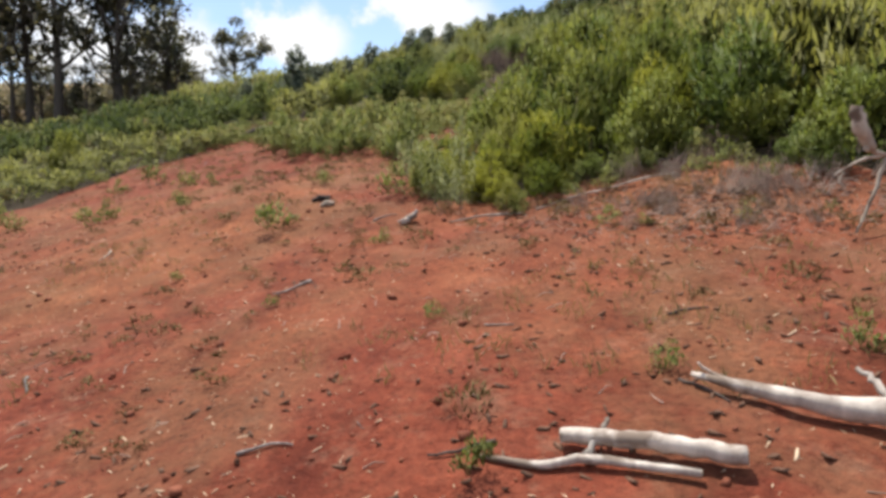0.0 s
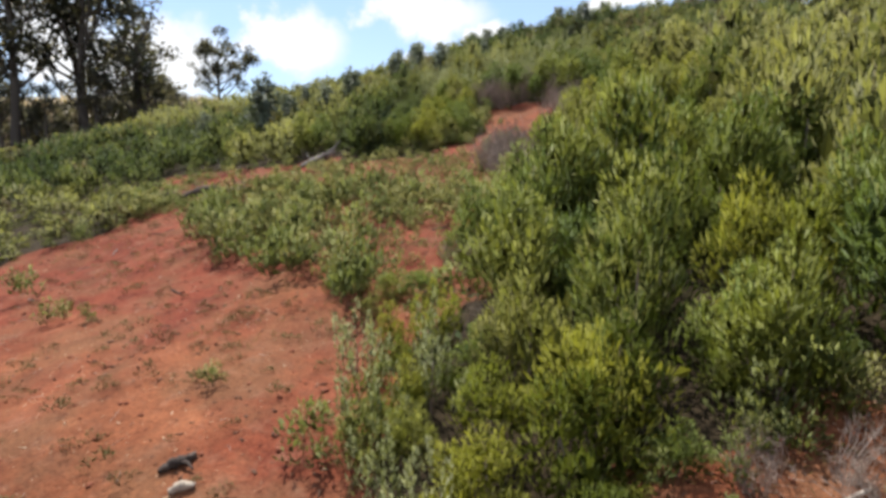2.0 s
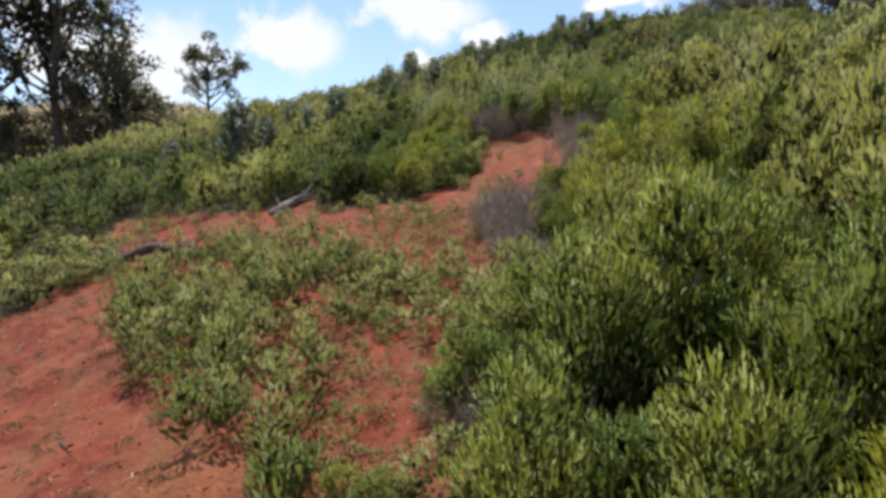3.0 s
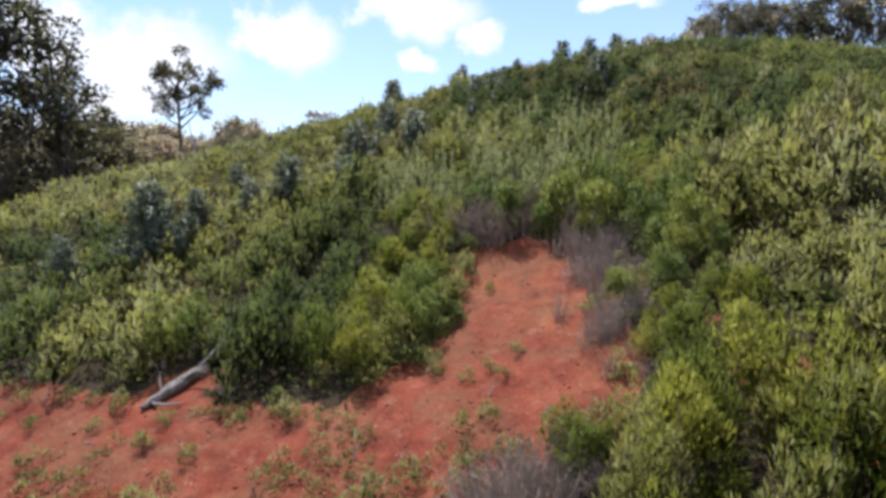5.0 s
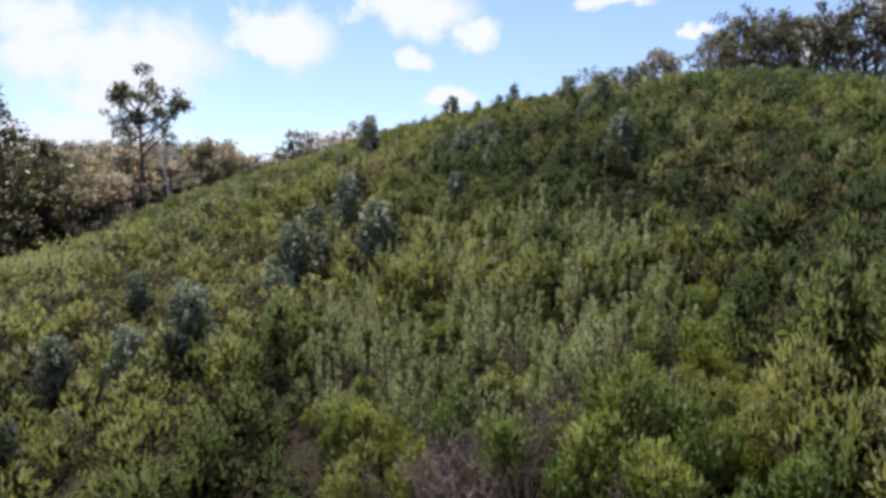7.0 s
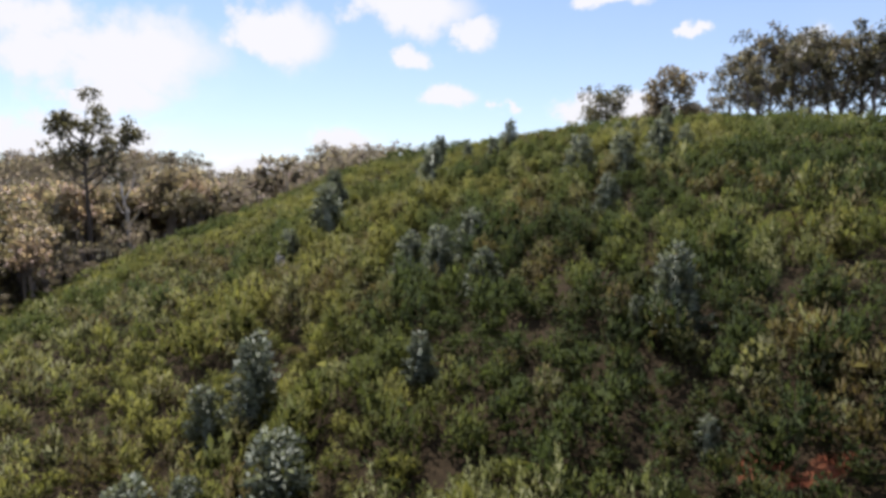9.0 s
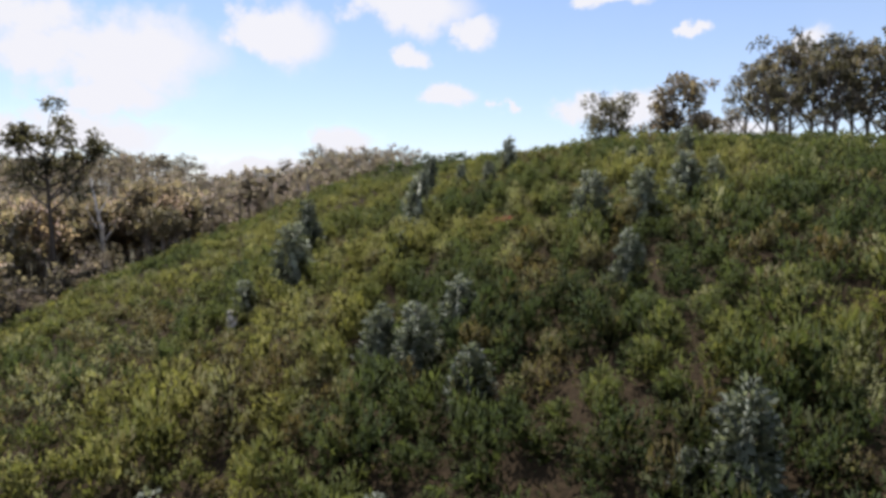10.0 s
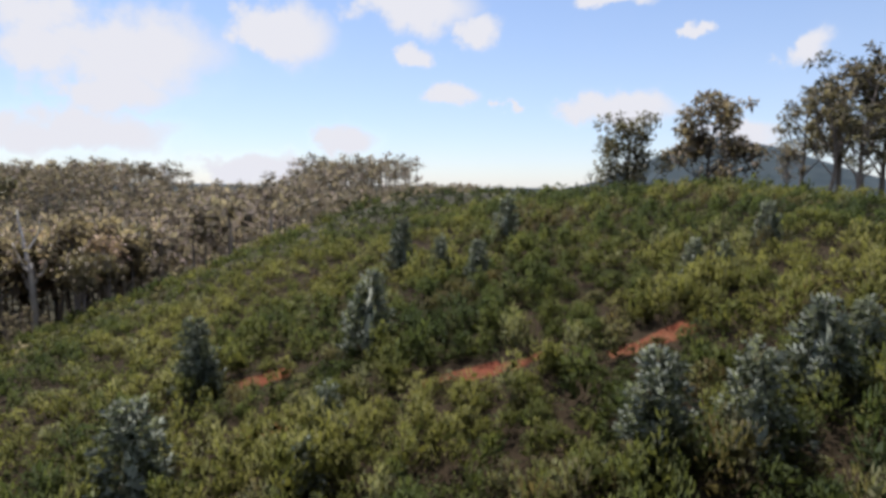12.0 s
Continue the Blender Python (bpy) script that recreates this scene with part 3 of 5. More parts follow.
def scrub_height(x, y):
    h = 0.8 + 0.6 * grain(x, y, 4.0, 21) + 0.75 * grain(x, y, 2.3, 22)
    h = h + 0.95 * smooth(-0.5, 1.5, x) * smooth(34, 20, y)  # the tall thicket beside the clearing
    h = h + 0.5 * smooth(-3, -1, x) * smooth(34.5, 36.5, y) * smooth(47, 40, y)
    low = smooth(-3.5, -7.5, x) * smooth(36, 33, y)
    h = h * (1 - 0.45 * low)
    for cx, cy, rx, ry in ((-4.4, 75.6, 1.6, 2.2), (10.4, 83.8, 3.0, 1.6), (18.0, 83.0, 2.4, 1.6), (-0.3, 88.6, 2.2, 1.6)):  # low before the stump and the scars
        h = h * (1 - 0.6 * np.exp(-(((x - cx) / rx) ** 2) - ((y - cy) / ry) ** 2))
    return h * (1 - 0.1 * smooth(46, 52, y)) * (1 - 0.15 * smooth(60, 95, y))


def scrub_tone(x, y, rng):
    t = 0.34 + 0.5 * (grain(x, y, 9.0, 31) - 0.5) + 0.36 * (grain(x, y, 3.0, 32) - 0.5) + rng.normal(size=len(x)) * 0.05
    # offsets by place: plant cover, and cloud shade put into the leaf colour
    t = t + 0.22 * smooth(-3.5, -8, x) * smooth(37, 33, y) + 0.1 * smooth(-10, -18, x) * smooth(62, 75, y) + 0.2 * np.exp(-(((x - 4) / 6) ** 2 + ((y - 47) / 5) ** 2)) - (0.05 + 0.09 * smooth(0, 8, x)) * smooth(48, 72, y) + 0.16 * smooth(4, 7, x) * smooth(16, 20, y) * smooth(44, 36, y) - 0.3 * smooth(-9, -13, x) * smooth(33, 36, y) * smooth(54, 48, y)
    t = t - 0.06 * np.exp(-(((x + 6) / 7) ** 2 + ((y - 38) / 4) ** 2)) + 0.10 * smooth(28, 34, y) * smooth(7, 11, x) * smooth(46, 40, y) - 0.24 * smooth(5, 8, x) * smooth(40, 44, y) * smooth(66, 58, y)
    # lighter leaf colour imitates sunshine on the left mid slope
    t = t + 0.38 * smooth(6, -3, x) * smooth(48, 52, y) * smooth(78, 62, y)
    t = np.clip(t, 0.0, 0.66)
    # pale ones scattered about, and withered brown ones that stand in patches
    t = np.where(rng.random(len(x)) < 0.03 + 0.07 * smooth(0.6, 0.8, grain(x, y, 4.5, 33)) + 0.22 * smooth(-3, -12, x) * smooth(54, 60, y) * smooth(100, 80, y), 0.72, t)
    return np.where(rng.random(len(x)) < 0.02 + 0.3 * smooth(0.66, 0.84, grain(x, y, 5.5, 34)), 0.79 + 0.05 * rng.random(len(x)), t)


def jittered(x0, x1, y0, y1, cell, rng):
    gx, gy = np.meshgrid(np.arange(x0, x1, cell), np.arange(y0, y1, cell))
    gx, gy = gx.ravel(), gy.ravel()
    return gx + rng.uniform(-0.48, 0.48, len(gx)) * cell, gy + rng.uniform(-0.48, 0.48, len(gx)) * cell


def off_path(x, y):
    """Plan distance from the line of flight."""
    f = np.clip((x * 8 + y * 62) / (8 * 8 + 62 * 62), 0, 1.4)
    return np.hypot(x - 8 * f, y - 62 * f)


def build_scrub():
    rng = np.random.default_rng(5)
    near = [shrub_shape(100 + i, 11, 124, 0.088, 0.0175, 0.50, 0.22, True, 12, 0.5) for i in range(6)] + [shrub_shape(110 + i, 9, 146, 0.088, 0.017, 0.44, 0.19, False, 12, 0.5) for i in range(3)]
    mid = [shrub_shape(200 + i, 7, 42, 0.125, 0.030, 0.42, 0.21, False, 5) for i in range(3)] + [shrub_shape(210 + i, 8, 36, 0.125, 0.031, 0.46, 0.23, True, 6) for i in range(9)]
    side = [shrub_shape(230 + i, 6, 24, 0.165, 0.044, 0.44, 0.23, i % 3 > 0, 5) for i in range(10)]
    far = [shrub_shape(300 + i, 5, 14, 0.21, 0.060, 0.44, 0.25, i % 3 > 0, 4) for i in range(8)]
    vague = [shrub_shape(400 + i, 4, 8, 0.28, 0.090, 0.46, 0.27, i % 3 > 0, 3) for i in range(8)]

    # thicket by the clearing and the track: every shrub a thing of its own
    nx, ny = jittered(-13, 14, 9, 47, 1.05, rng)
    keep = (off_path(nx, ny) < 6.0) & (growth(nx, ny) > 0.5) & (np.abs(nx) < 13) & ~((ny > 42.3) & (np.hypot((nx - 5.4) / 5.2, (ny - 46.6) / 4.4) < 1))
    nx, ny = nx[keep], ny[keep]
    order = np.argsort(ny + 0.4 * np.abs(nx - 4))
    nx, ny = nx[order], ny[order]
    singles = min(285, len(nx))
    kinds = []
    for v, stems in near:
        ob = thing("shrub", "bushy olive-green wattle shrub with fine upright leaves", "shrub", "shrubs of the thicket")
        foliage("foliage", v, WATTLE, ob)
        for w in stems:
            part("stem", mesh_of("stem", w[0], w[1], TWIG), ob)
        kinds.append(ob)
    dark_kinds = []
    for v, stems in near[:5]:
        ob = thing("dark_shrub", "dense dark-green shrub among wattle scrub, leaf colour partly darkened for shade", "shrub", "dark shrubs of the thicket")
        foliage("foliage", v, DARK_SHADED_WATTLE, ob)
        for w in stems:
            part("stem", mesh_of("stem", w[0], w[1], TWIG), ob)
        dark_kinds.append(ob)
    h = scrub_height(nx, ny) * rng.uniform(0.55, 1.4, len(nx))
    rim = np.minimum(np.minimum(growth(nx, ny - 1.5), growth(nx - 1.3, ny - 0.3)), growth(nx, ny - 0.8))
    h = h * np.where((rim < 0.5) & (ny < 30), 0.58, 1.0)
    poses = [put(nx[i], ny[i], h[i] * 0.55 + 0.5, rng.uniform(0, 6.28), 0.05, h[i] / (h[i] * 0.55 + 0.5)) for i in range(singles)]
    poses += [put(a, b, c * 0.62 + 0.4, rng.uniform(0, 6.28), 0.05, c / (c * 0.62 + 0.4)) for a, b, c in ((-6.4, 35.5, 2.3), (-5.6, 36.2, 2.1), (-3.6, 35.7, 1.9), (-1.9, 35.4, 1.8), (-0.5, 35.5, 1.7), (-18.1, 28.1, 2.2))]
    plumes = []
    for i in range(3):
        v, stems = shrub_shape(120 + i, 7, 88, 0.07, 0.019, 0.40, 0.066, False, 5)
        ob = thing("tall_pale_shrub", "tall pale sage-green shrub of upright feathery plumes", "shrub", "pale plumed shrubs")
        foliage("foliage", v, SAGE, ob)
        for w in stems:
            part("stem", mesh_of("stem", w[0], w[1], TWIG), ob)
        plumes.append(ob)
    px, py = jittered(-1.5, 11.5, 42.4, 54, 1.15, rng)
    keep = (rng.random(len(px)) < 0.85) & (np.hypot((px - 5.2) / 6.2, (py - 48) / 5.8) < 1)
    spots = [(a, b, rng.uniform(1.9, 2.9)) for a, b in zip(px[keep], py[keep])] + [(13.8, 39.2, 2.0), (14.4, 45.2, 2.1), (15.9, 44.2, 2.0), (13.3, 38.0, 2.1), (14.4, 40.2, 1.9), (12.2, 41.1, 2.0), (23.4, 56.8, 2.2), (17.5, 61.7, 2.1), (18.6, 62.6, 2.0), (20.2, 62.5, 2.2), (28.7, 80.5, 2.4), (-8.1, 80.3, 2.0), (17.7, 61.0, 1.8)]
    spots += [(-0.1, 11.5, 1.3), (0.35, 10.9, 1.2), (-0.4, 12.6, 1.5), (-0.8, 14.4, 1.4), (0.3, 13.1, 1.7)]
    place_all(plumes, [put(a, b, c * 0.75 + 0.2, rng.uniform(0, 6.28), 0.05, c / (c * 0.75 + 0.2)) for a, b, c in spots])
    # low fringe of young shrubs at the thicket's foot
    for a, b in ((-1.5, 17.6), (-0.9, 16.4), (-0.5, 15.0), (-0.2, 13.9), (0.0, 12.9), (0.1, 12.0), (0.6, 11.2), (1.3, 10.5), (1.9, 10.4), (2.5, 11.1), (2.9, 11.7), (4.1, 12.5), (6.0, 10.4), (6.4, 9.7), (7.2, 9.0), (8.2, 8.6), (9.3, 8.4), (0.9, 10.7), (-0.3, 12.6), (5.2, 12.6)):
        c = rng.uniform(0.55, 1.0)
        poses.append(put(a + rng.normal() * 0.15, b + rng.normal() * 0.15, c * 0.9, rng.uniform(0, 6.28), 0.04, rng.uniform(0.8, 1.1)))
    # which shrubs take the darkened leaves, partly to stand in for shade
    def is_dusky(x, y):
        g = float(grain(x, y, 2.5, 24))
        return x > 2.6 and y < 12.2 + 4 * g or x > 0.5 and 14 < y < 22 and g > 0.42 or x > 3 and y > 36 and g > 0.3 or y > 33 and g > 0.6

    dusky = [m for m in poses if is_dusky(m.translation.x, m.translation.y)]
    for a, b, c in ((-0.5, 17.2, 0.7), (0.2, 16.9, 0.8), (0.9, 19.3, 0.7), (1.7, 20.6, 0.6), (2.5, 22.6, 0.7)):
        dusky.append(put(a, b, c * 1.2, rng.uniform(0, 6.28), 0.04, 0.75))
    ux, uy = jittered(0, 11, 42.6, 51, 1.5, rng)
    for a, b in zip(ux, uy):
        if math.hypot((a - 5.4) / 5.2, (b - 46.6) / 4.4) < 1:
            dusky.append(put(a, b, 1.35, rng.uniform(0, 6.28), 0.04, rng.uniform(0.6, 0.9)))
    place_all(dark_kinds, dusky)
    place_all(kinds, [m for m in poses if m not in dusky])
    rx, ry, rh = nx[singles:], ny[singles:], h[singles:]
    sets = []
    if len(rx):
        sets.append(scatter_leaves([v for v, s in mid], rx, ry, rh * 0.45 + 0.65, rh, scrub_tone(rx, ry, rng), rng))

    # the slope at middle distance
    x, y = jittered(-28, 34, 3, 106, 1.12, rng)
    d = off_path(x, y)
    keep = ~((d < 6.0) & (y > 9) & (y < 47) & (np.abs(x) < 13)) & (d < 17) & (np.abs(x - 2) < 12 + 0.78 * y) & (growth(x, y) > 0.5)
    x, y = x[keep], y[keep]
    h = scrub_height(x, y) * rng.uniform(0.5, 1.5, len(x))
    upper, close = y > 62, off_path(x, y) < 9
    for shapes, k in ((mid, close), (side, ~close)):
        sets.append(scatter_leaves([v for v, s in shapes], x[k], y[k], h[k] * 0.5 + 0.92, h[k] * np.where(upper[k], 1.25, 1.12), scrub_tone(x[k], y[k], rng), rng))

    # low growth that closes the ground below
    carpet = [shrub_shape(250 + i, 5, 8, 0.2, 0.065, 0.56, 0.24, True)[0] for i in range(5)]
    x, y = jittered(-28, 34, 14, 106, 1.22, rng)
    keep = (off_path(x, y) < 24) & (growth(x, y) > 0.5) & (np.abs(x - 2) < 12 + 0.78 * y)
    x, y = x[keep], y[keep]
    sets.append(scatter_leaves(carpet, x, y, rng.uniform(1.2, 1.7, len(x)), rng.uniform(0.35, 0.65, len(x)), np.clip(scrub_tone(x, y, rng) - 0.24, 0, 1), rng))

    # the far slope up to the crest and down the flank
    for shapes, cell, lo, hi, grow in ((far, 1.15, 17, 34, 0.85), (vague, 1.8, 34, 999, 1.3)):
        x, y = jittered(-72, 86, 12, 144, cell, rng)
        d = off_path(x, y)
        keep = (d >= lo) & (d < hi) & (np.abs(x - 2) < 12 + 0.78 * y) & (growth(x, y) > 0.5) & (y < 138 + 0.1 * x) & (x > -45)
        x, y = x[keep], y[keep]
        h = scrub_height(x, y) * rng.uniform(0.6, 1.4, len(x))
        sets.append(scatter_leaves([v for v, s in shapes], x, y, h * 0.5 + grow, h, scrub_tone(x, y, rng), rng))
    # the rest of the hillside, to either side of the way
    plain = [shrub_shape(450 + i, 4, 5, 0.3, 0.12, 0.56, 0.28, True, 3)[0] for i in range(4)]
    x, y = jittered(-70, 84, -45, 92, 2.1, rng)
    keep = (np.abs(x - 2) >= 11 + 0.78 * np.maximum(y, 0)) & (off_path(x, y) < 66) & (growth(x, y) > 0.5)
    x, y = x[keep], y[keep]
    h = scrub_height(x, y) * rng.uniform(0.7, 1.4, len(x))
    sets.append(scatter_leaves(plain, x, y, h * 0.5 + 1.8, h, scrub_tone(x, y, rng), rng))
    v, f = join([q[:2] for q in sets])
    me = mesh_of("hillside_scrub", v, f, SCRUB, np.concatenate([q[2] for q in sets]), np.concatenate([q[3] for q in sets]))
    tagged(new("hillside_scrub", me), "dense olive-green scrub covering the whole hillside", "scrub", kind="stuff")


build_scrub()


# ---- young blue gums ----
def build_saplings():
    kinds = []
    for k in range(4):
        rng = np.random.default_rng(40 + k)
        pieces, limbs = [], []
        for i in range(34):
            z = 0.06 + 0.9 * (i / 33) ** 1.1
            b = i * 2.4 + rng.uniform(-0.5, 0.5)
            reach = (0.05 + 0.33 * (1 - z) ** 0.8) * rng.uniform(0.7, 1.12)
            tip = np.array([math.cos(b) * reach, math.sin(b) * reach, z + rng.uniform(-0.03, 0.07)])
            foot = np.array([0, 0, z - 0.05])
            n = 58 if i < 28 else 34
            f = rng.uniform(0.25, 1.05, n)
            d = unit(rng.normal(size=(n, 3)) + unit(tip - foot) * 0.5 + (0, 0, 0.35))
            p = foot + (tip - foot) * f[:, None] + d * (0.075 * rng.uniform(0.3, 1.0, n))[:, None]
            way = d + unit(tip - foot) * 0.5 + rng.normal(size=(n, 3)) * 0.5
            pieces.append(fronds(p, way, unit(d + 0.5 * unit(tip * (1, 1, 0)) + (0, 0, 0.2)), 0.068 * rng.uniform(0.6, 1.25, n), 0.036, rng, 0.7))
        pieces.append(lump(np.array([(0, 0, 0.08), (0, 0, 0.3), (0, 0, 0.6), (0, 0, 0.9)]), np.array([0.08, 0.10, 0.06, 0.01]), 6, rng))
        v, fc, soft = leafy(pieces)
        ob = thing("blue_gum_sapling", "young blue-grey eucalyptus sapling, conical, amid green scrub", "sapling", "young blue gums")
        part("crown", mesh_of("crown", v, fc, BLUE_GUM, normals=soft), ob)
        limbs.append(tube([(0, 0, -0.03), (0.01, 0, 0.5), (0, 0, 0.97)], [0.018, 0.012, 0.003], 6))
        t = join(limbs)
        part("trunk", smooth_shade(mesh_of("trunk", t[0], t[1], TWIG)), ob)
        kinds.append(ob)
    lower = [(-6, 49.8, 2.9), (-10.5, 55.3, 1.8), (-7.6, 48.6, 2.2), (-10.9, 49.5, 2.1), (-10.9, 44.6, 3.4), (-9.3, 44.1, 2.1), (-14.6, 43.9, 2.0), (0.6, 54.8, 3.0), (-1.6, 60.5, 2.8), (-2.9, 59.5, 2.0), (-3.1, 54.0, 3.0), (-2.0, 55.3, 1.8), (-6.9, 52.7, 1.8)]
    middle = [(4.6, 59.9, 1.7), (3.8, 69.2, 2.4), (5.4, 67.8, 2.7), (7.1, 69.5, 2.5), (7.4, 64.8, 2.2), (13.3, 59, 2.7), (12.2, 59.6, 1.2), (12.3, 54.4, 1.0), (-4.5, 79.0, 1.9), (14.6, 71, 2.1), (14.7, 77.5, 3.1), (17.4, 77.3, 2.8), (20.6, 79.4, 2.9), (23, 80.7, 2.0)]
    upper = [(-2.4, 82.1, 3.7), (4.6, 82.4, 2.1), (5.1, 90.5, 3.5), (-2.3, 89, 1.8), (11.1, 96.3, 2.4), (9, 100, 2.3), (6.1, 104, 3.2), (22.2, 88.7, 1.7), (21, 89.5, 1.9), (13.7, 103.5, 3.0), (-3.1, 89.6, 3.2), (4.2, 79.5, 2.0), (26.5, 92.5, 2.2)]
    rng = np.random.default_rng(9)
    place_all(kinds, [put(x, y, h * (1.22 if y < 86 else 1.08), rng.uniform(0, 6.28), 0.05, rng.uniform(0.84, 0.96) if y < 86 else 1.12, (rng.uniform(-4, 4), rng.uniform(-4, 4))) for x, y, h in lower + middle + upper])


build_saplings()


# ---- grown trees ----
def gum_tree(seed, leaves=1500, crown_from=0.4, spread=0.2, blade=0.03, limbs=13, clump=0.055, upright=0.9, twigs=3):
    """A gum tree one metre tall: trunk with rising limbs, and domed leaf clumps at the twigs' ends."""
    rng = np.random.default_rng(seed)
    bend = rng.normal(size=2) * 0.025
    zs = np.linspace(-0.01, 0.9, 9)
    trunk = np.stack([bend[0] * np.sin(zs * 4), bend[1] * np.sin(zs * 3 + 1) - bend[1] * math.sin(1), zs], -1)
    pieces = [tube(trunk, 0.019 * (1 - 0.85 * np.clip(zs, 0, 1)) + 0.001, 8, rng, 0.15)]
    ends = [trunk[-1] + (0, 0, 0.05)]
    for i in range(limbs):
        t = (i + rng.random()) / limbs
        f = crown_from + (0.88 - crown_from) * t
        b = i * 2.4 + rng.uniform(-0.5, 0.5)
        p0 = np.array([np.interp(f, zs, trunk[:, c]) for c in range(3)])
        reach = spread * rng.uniform(0.55, 1.1) * (1.15 - 0.6 * t)
        rise = min(reach * upright * rng.uniform(0.5, 1.3), 0.99 - f)
        p1 = p0 + np.array([math.cos(b) * reach * 0.55, math.sin(b) * reach * 0.55, rise * 0.35])
        p2 = p0 + np.array([math.cos(b) * reach, math.sin(b) * reach, rise])
        pieces.append(tube([p0, p1, p2], [0.0078, 0.0052, 0.002], 5, rng, 0.1, caps=False))
        ends.append(p2)
        for k in range(twigs):
            q = p1 + (p2 - p1) * rng.uniform(0.1, 1.0) + rng.normal(size=3) * spread * (0.26, 0.26, 0.3) + (0, 0, spread * 0.14)
            pieces.append(tube([p1, (p1 + q) / 2 + rng.normal(size=3) * 0.008, q], [0.0035, 0.0025, 0.0012], 3, caps=False))
            ends.append(q)
    ends = np.array(ends)
    size = clump * rng.uniform(0.6, 1.4, len(ends))
    pick = rng.choice(len(ends), leaves, p=size**2 / np.sum(size**2))
    d = unit(rng.normal(size=(leaves, 3)) + (0, 0, 0.4))
    p = ends[pick] + d * (size[pick] * rng.uniform(0.2, 1.0, leaves) ** 0.6)[:, None] * (1.1, 1.1, 0.85)
    way = d * 0.6 + rng.normal(size=(leaves, 3)) * 0.7 + (0, 0, -0.3)
    soft = unit(0.8 * d + 0.5 * unit(ends[pick] - (0, 0, crown_from)) + (0, 0, 0.45))
    v, f, n = fronds(p, way, soft, blade * rng.uniform(0.6, 1.3, leaves), blade * 0.5, rng, 0.6)
    return join(pieces), (v, f, n)


def tree_kind(name, label, group, seed, bark=None, leaf=None, **how):
    wood, crown = gum_tree(seed, **how)
    ob = thing(name, label, "tree", group)
    part("trunk", smooth_shade(mesh_of("trunk", wood[0], wood[1], bark or BARK)), ob)
    part("crown", mesh_of("crown", crown[0], crown[1], leaf or GUM, normals=crown[2]), ob)
    return ob


def plant(kinds, places, rng, sink=0.3):
    place_all(kinds, [put(x, y, h, rng.uniform(0, 6.28), sink, 1.0, (rng.uniform(-2, 2), rng.uniform(-2, 2))) for x, y, h in places])


def build_trees():
    rng = np.random.default_rng(3)
    # tall grove beyond the clearing's left edge
    kinds = [tree_kind("gum_tree", "tall dark eucalyptus tree with an open crown at the slope's foot", "tall grove", 60 + i, leaf=BACKLIT_GUM, leaves=1250, crown_from=0.28, spread=0.18, blade=0.034, limbs=14, clump=0.040, upright=1.5) for i in range(5)]
    grove = [(-39.4, 73, 28), (-37, 79, 22), (-43, 77, 26), (-46, 70, 29), (-52, 74, 26), (-41, 88, 18), (-58, 72, 25), (-47, 90, 18), (-62, 80, 23), (-66, 90, 21), (-50, 66, 23), (-60, 66, 24), (-42.5, 97, 13.5), (-45, 100, 16), (-68, 76, 24), (-34.7, 77, 12), (-37.5, 71, 12), (-42, 70, 10), (-48, 75, 11), (-54, 79, 12), (-44, 82, 10)]
    plant(kinds, grove, rng)
    kinds = [tree_kind("young_gum_tree", "dense young eucalyptus tree leafy to the ground below tall trees", "grove undergrowth", 130 + i, leaf=(BACKLIT_GUM, GUM, GUM)[i], leaves=1300, crown_from=0.08, spread=0.24, blade=0.05, limbs=15, clump=0.08, upright=0.6) for i in range(3)]
    plant(kinds, [(-42.5, 97, 13), (-45, 104, 13.5), (-47.5, 110, 13), (-40.5, 92, 12), (-38.8, 87, 10.5), (-44, 92, 12), (-50, 104, 14), (-38, 82, 10), (-50, 116, 12), (-41, 80, 9), (-48, 98, 13), (-53, 110, 13), (-46, 84, 9), (-51, 88, 10), (-56, 100, 13), (-57, 90, 9)], rng)
    lone = tree_kind("lone_gum_tree", "tall eucalyptus tree with open ragged crown on bare trunk", "", 74, leaf=BACKLIT_GUM, leaves=2600, crown_from=0.54, spread=0.24, blade=0.03, limbs=13, clump=0.04, upright=1.2)
    lone.matrix_basis = put(-43.0, 122.3, 33.6 - float(ground_at(-43.0, 122.3)), 0.6, 0.3)
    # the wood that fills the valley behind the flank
    kinds = [tree_kind("valley_gum_tree", "slender pale-trunked olive-brown eucalyptus tree in a dense valley wood", "valley wood", 80 + i, bark=PALE_TRUNK, leaf=HAZED_VALLEY_GUM, leaves=640, crown_from=0.4, spread=0.19, blade=0.062, limbs=10, clump=0.08, twigs=2, upright=1.2) for i in range(5)]
    places, tries = [], 0
    while len(places) < 200 and tries < 20000:
        tries += 1
        x, y = rng.uniform(-95, -12), rng.uniform(92, 165)
        top = 21.5 + 6.5 * float(smooth(-28, -46, x)) + 0.05 * (y - 110) + rng.uniform(-2.5, 1.5)
        if x < -0.31 * y:
            top = min(top, 3.2 + 0.165 * y)
        h = min(top - float(ground_at(x, y)), 16)
        clear = 2 - 52 * (y - 20) / 127 - 4 < x < 8 - 58 * (y - 62) / 85 + 4.5 and y < 151
        if h > 6.5 and x < -0.34 * (y - 22) + 8 and all(math.hypot(x - a, y - b) > 2.8 for a, b, c in places) and math.hypot(x + 42.7, y - 122.5) > 4 and not clear:
            places.append((x, y, h))
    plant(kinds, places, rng)
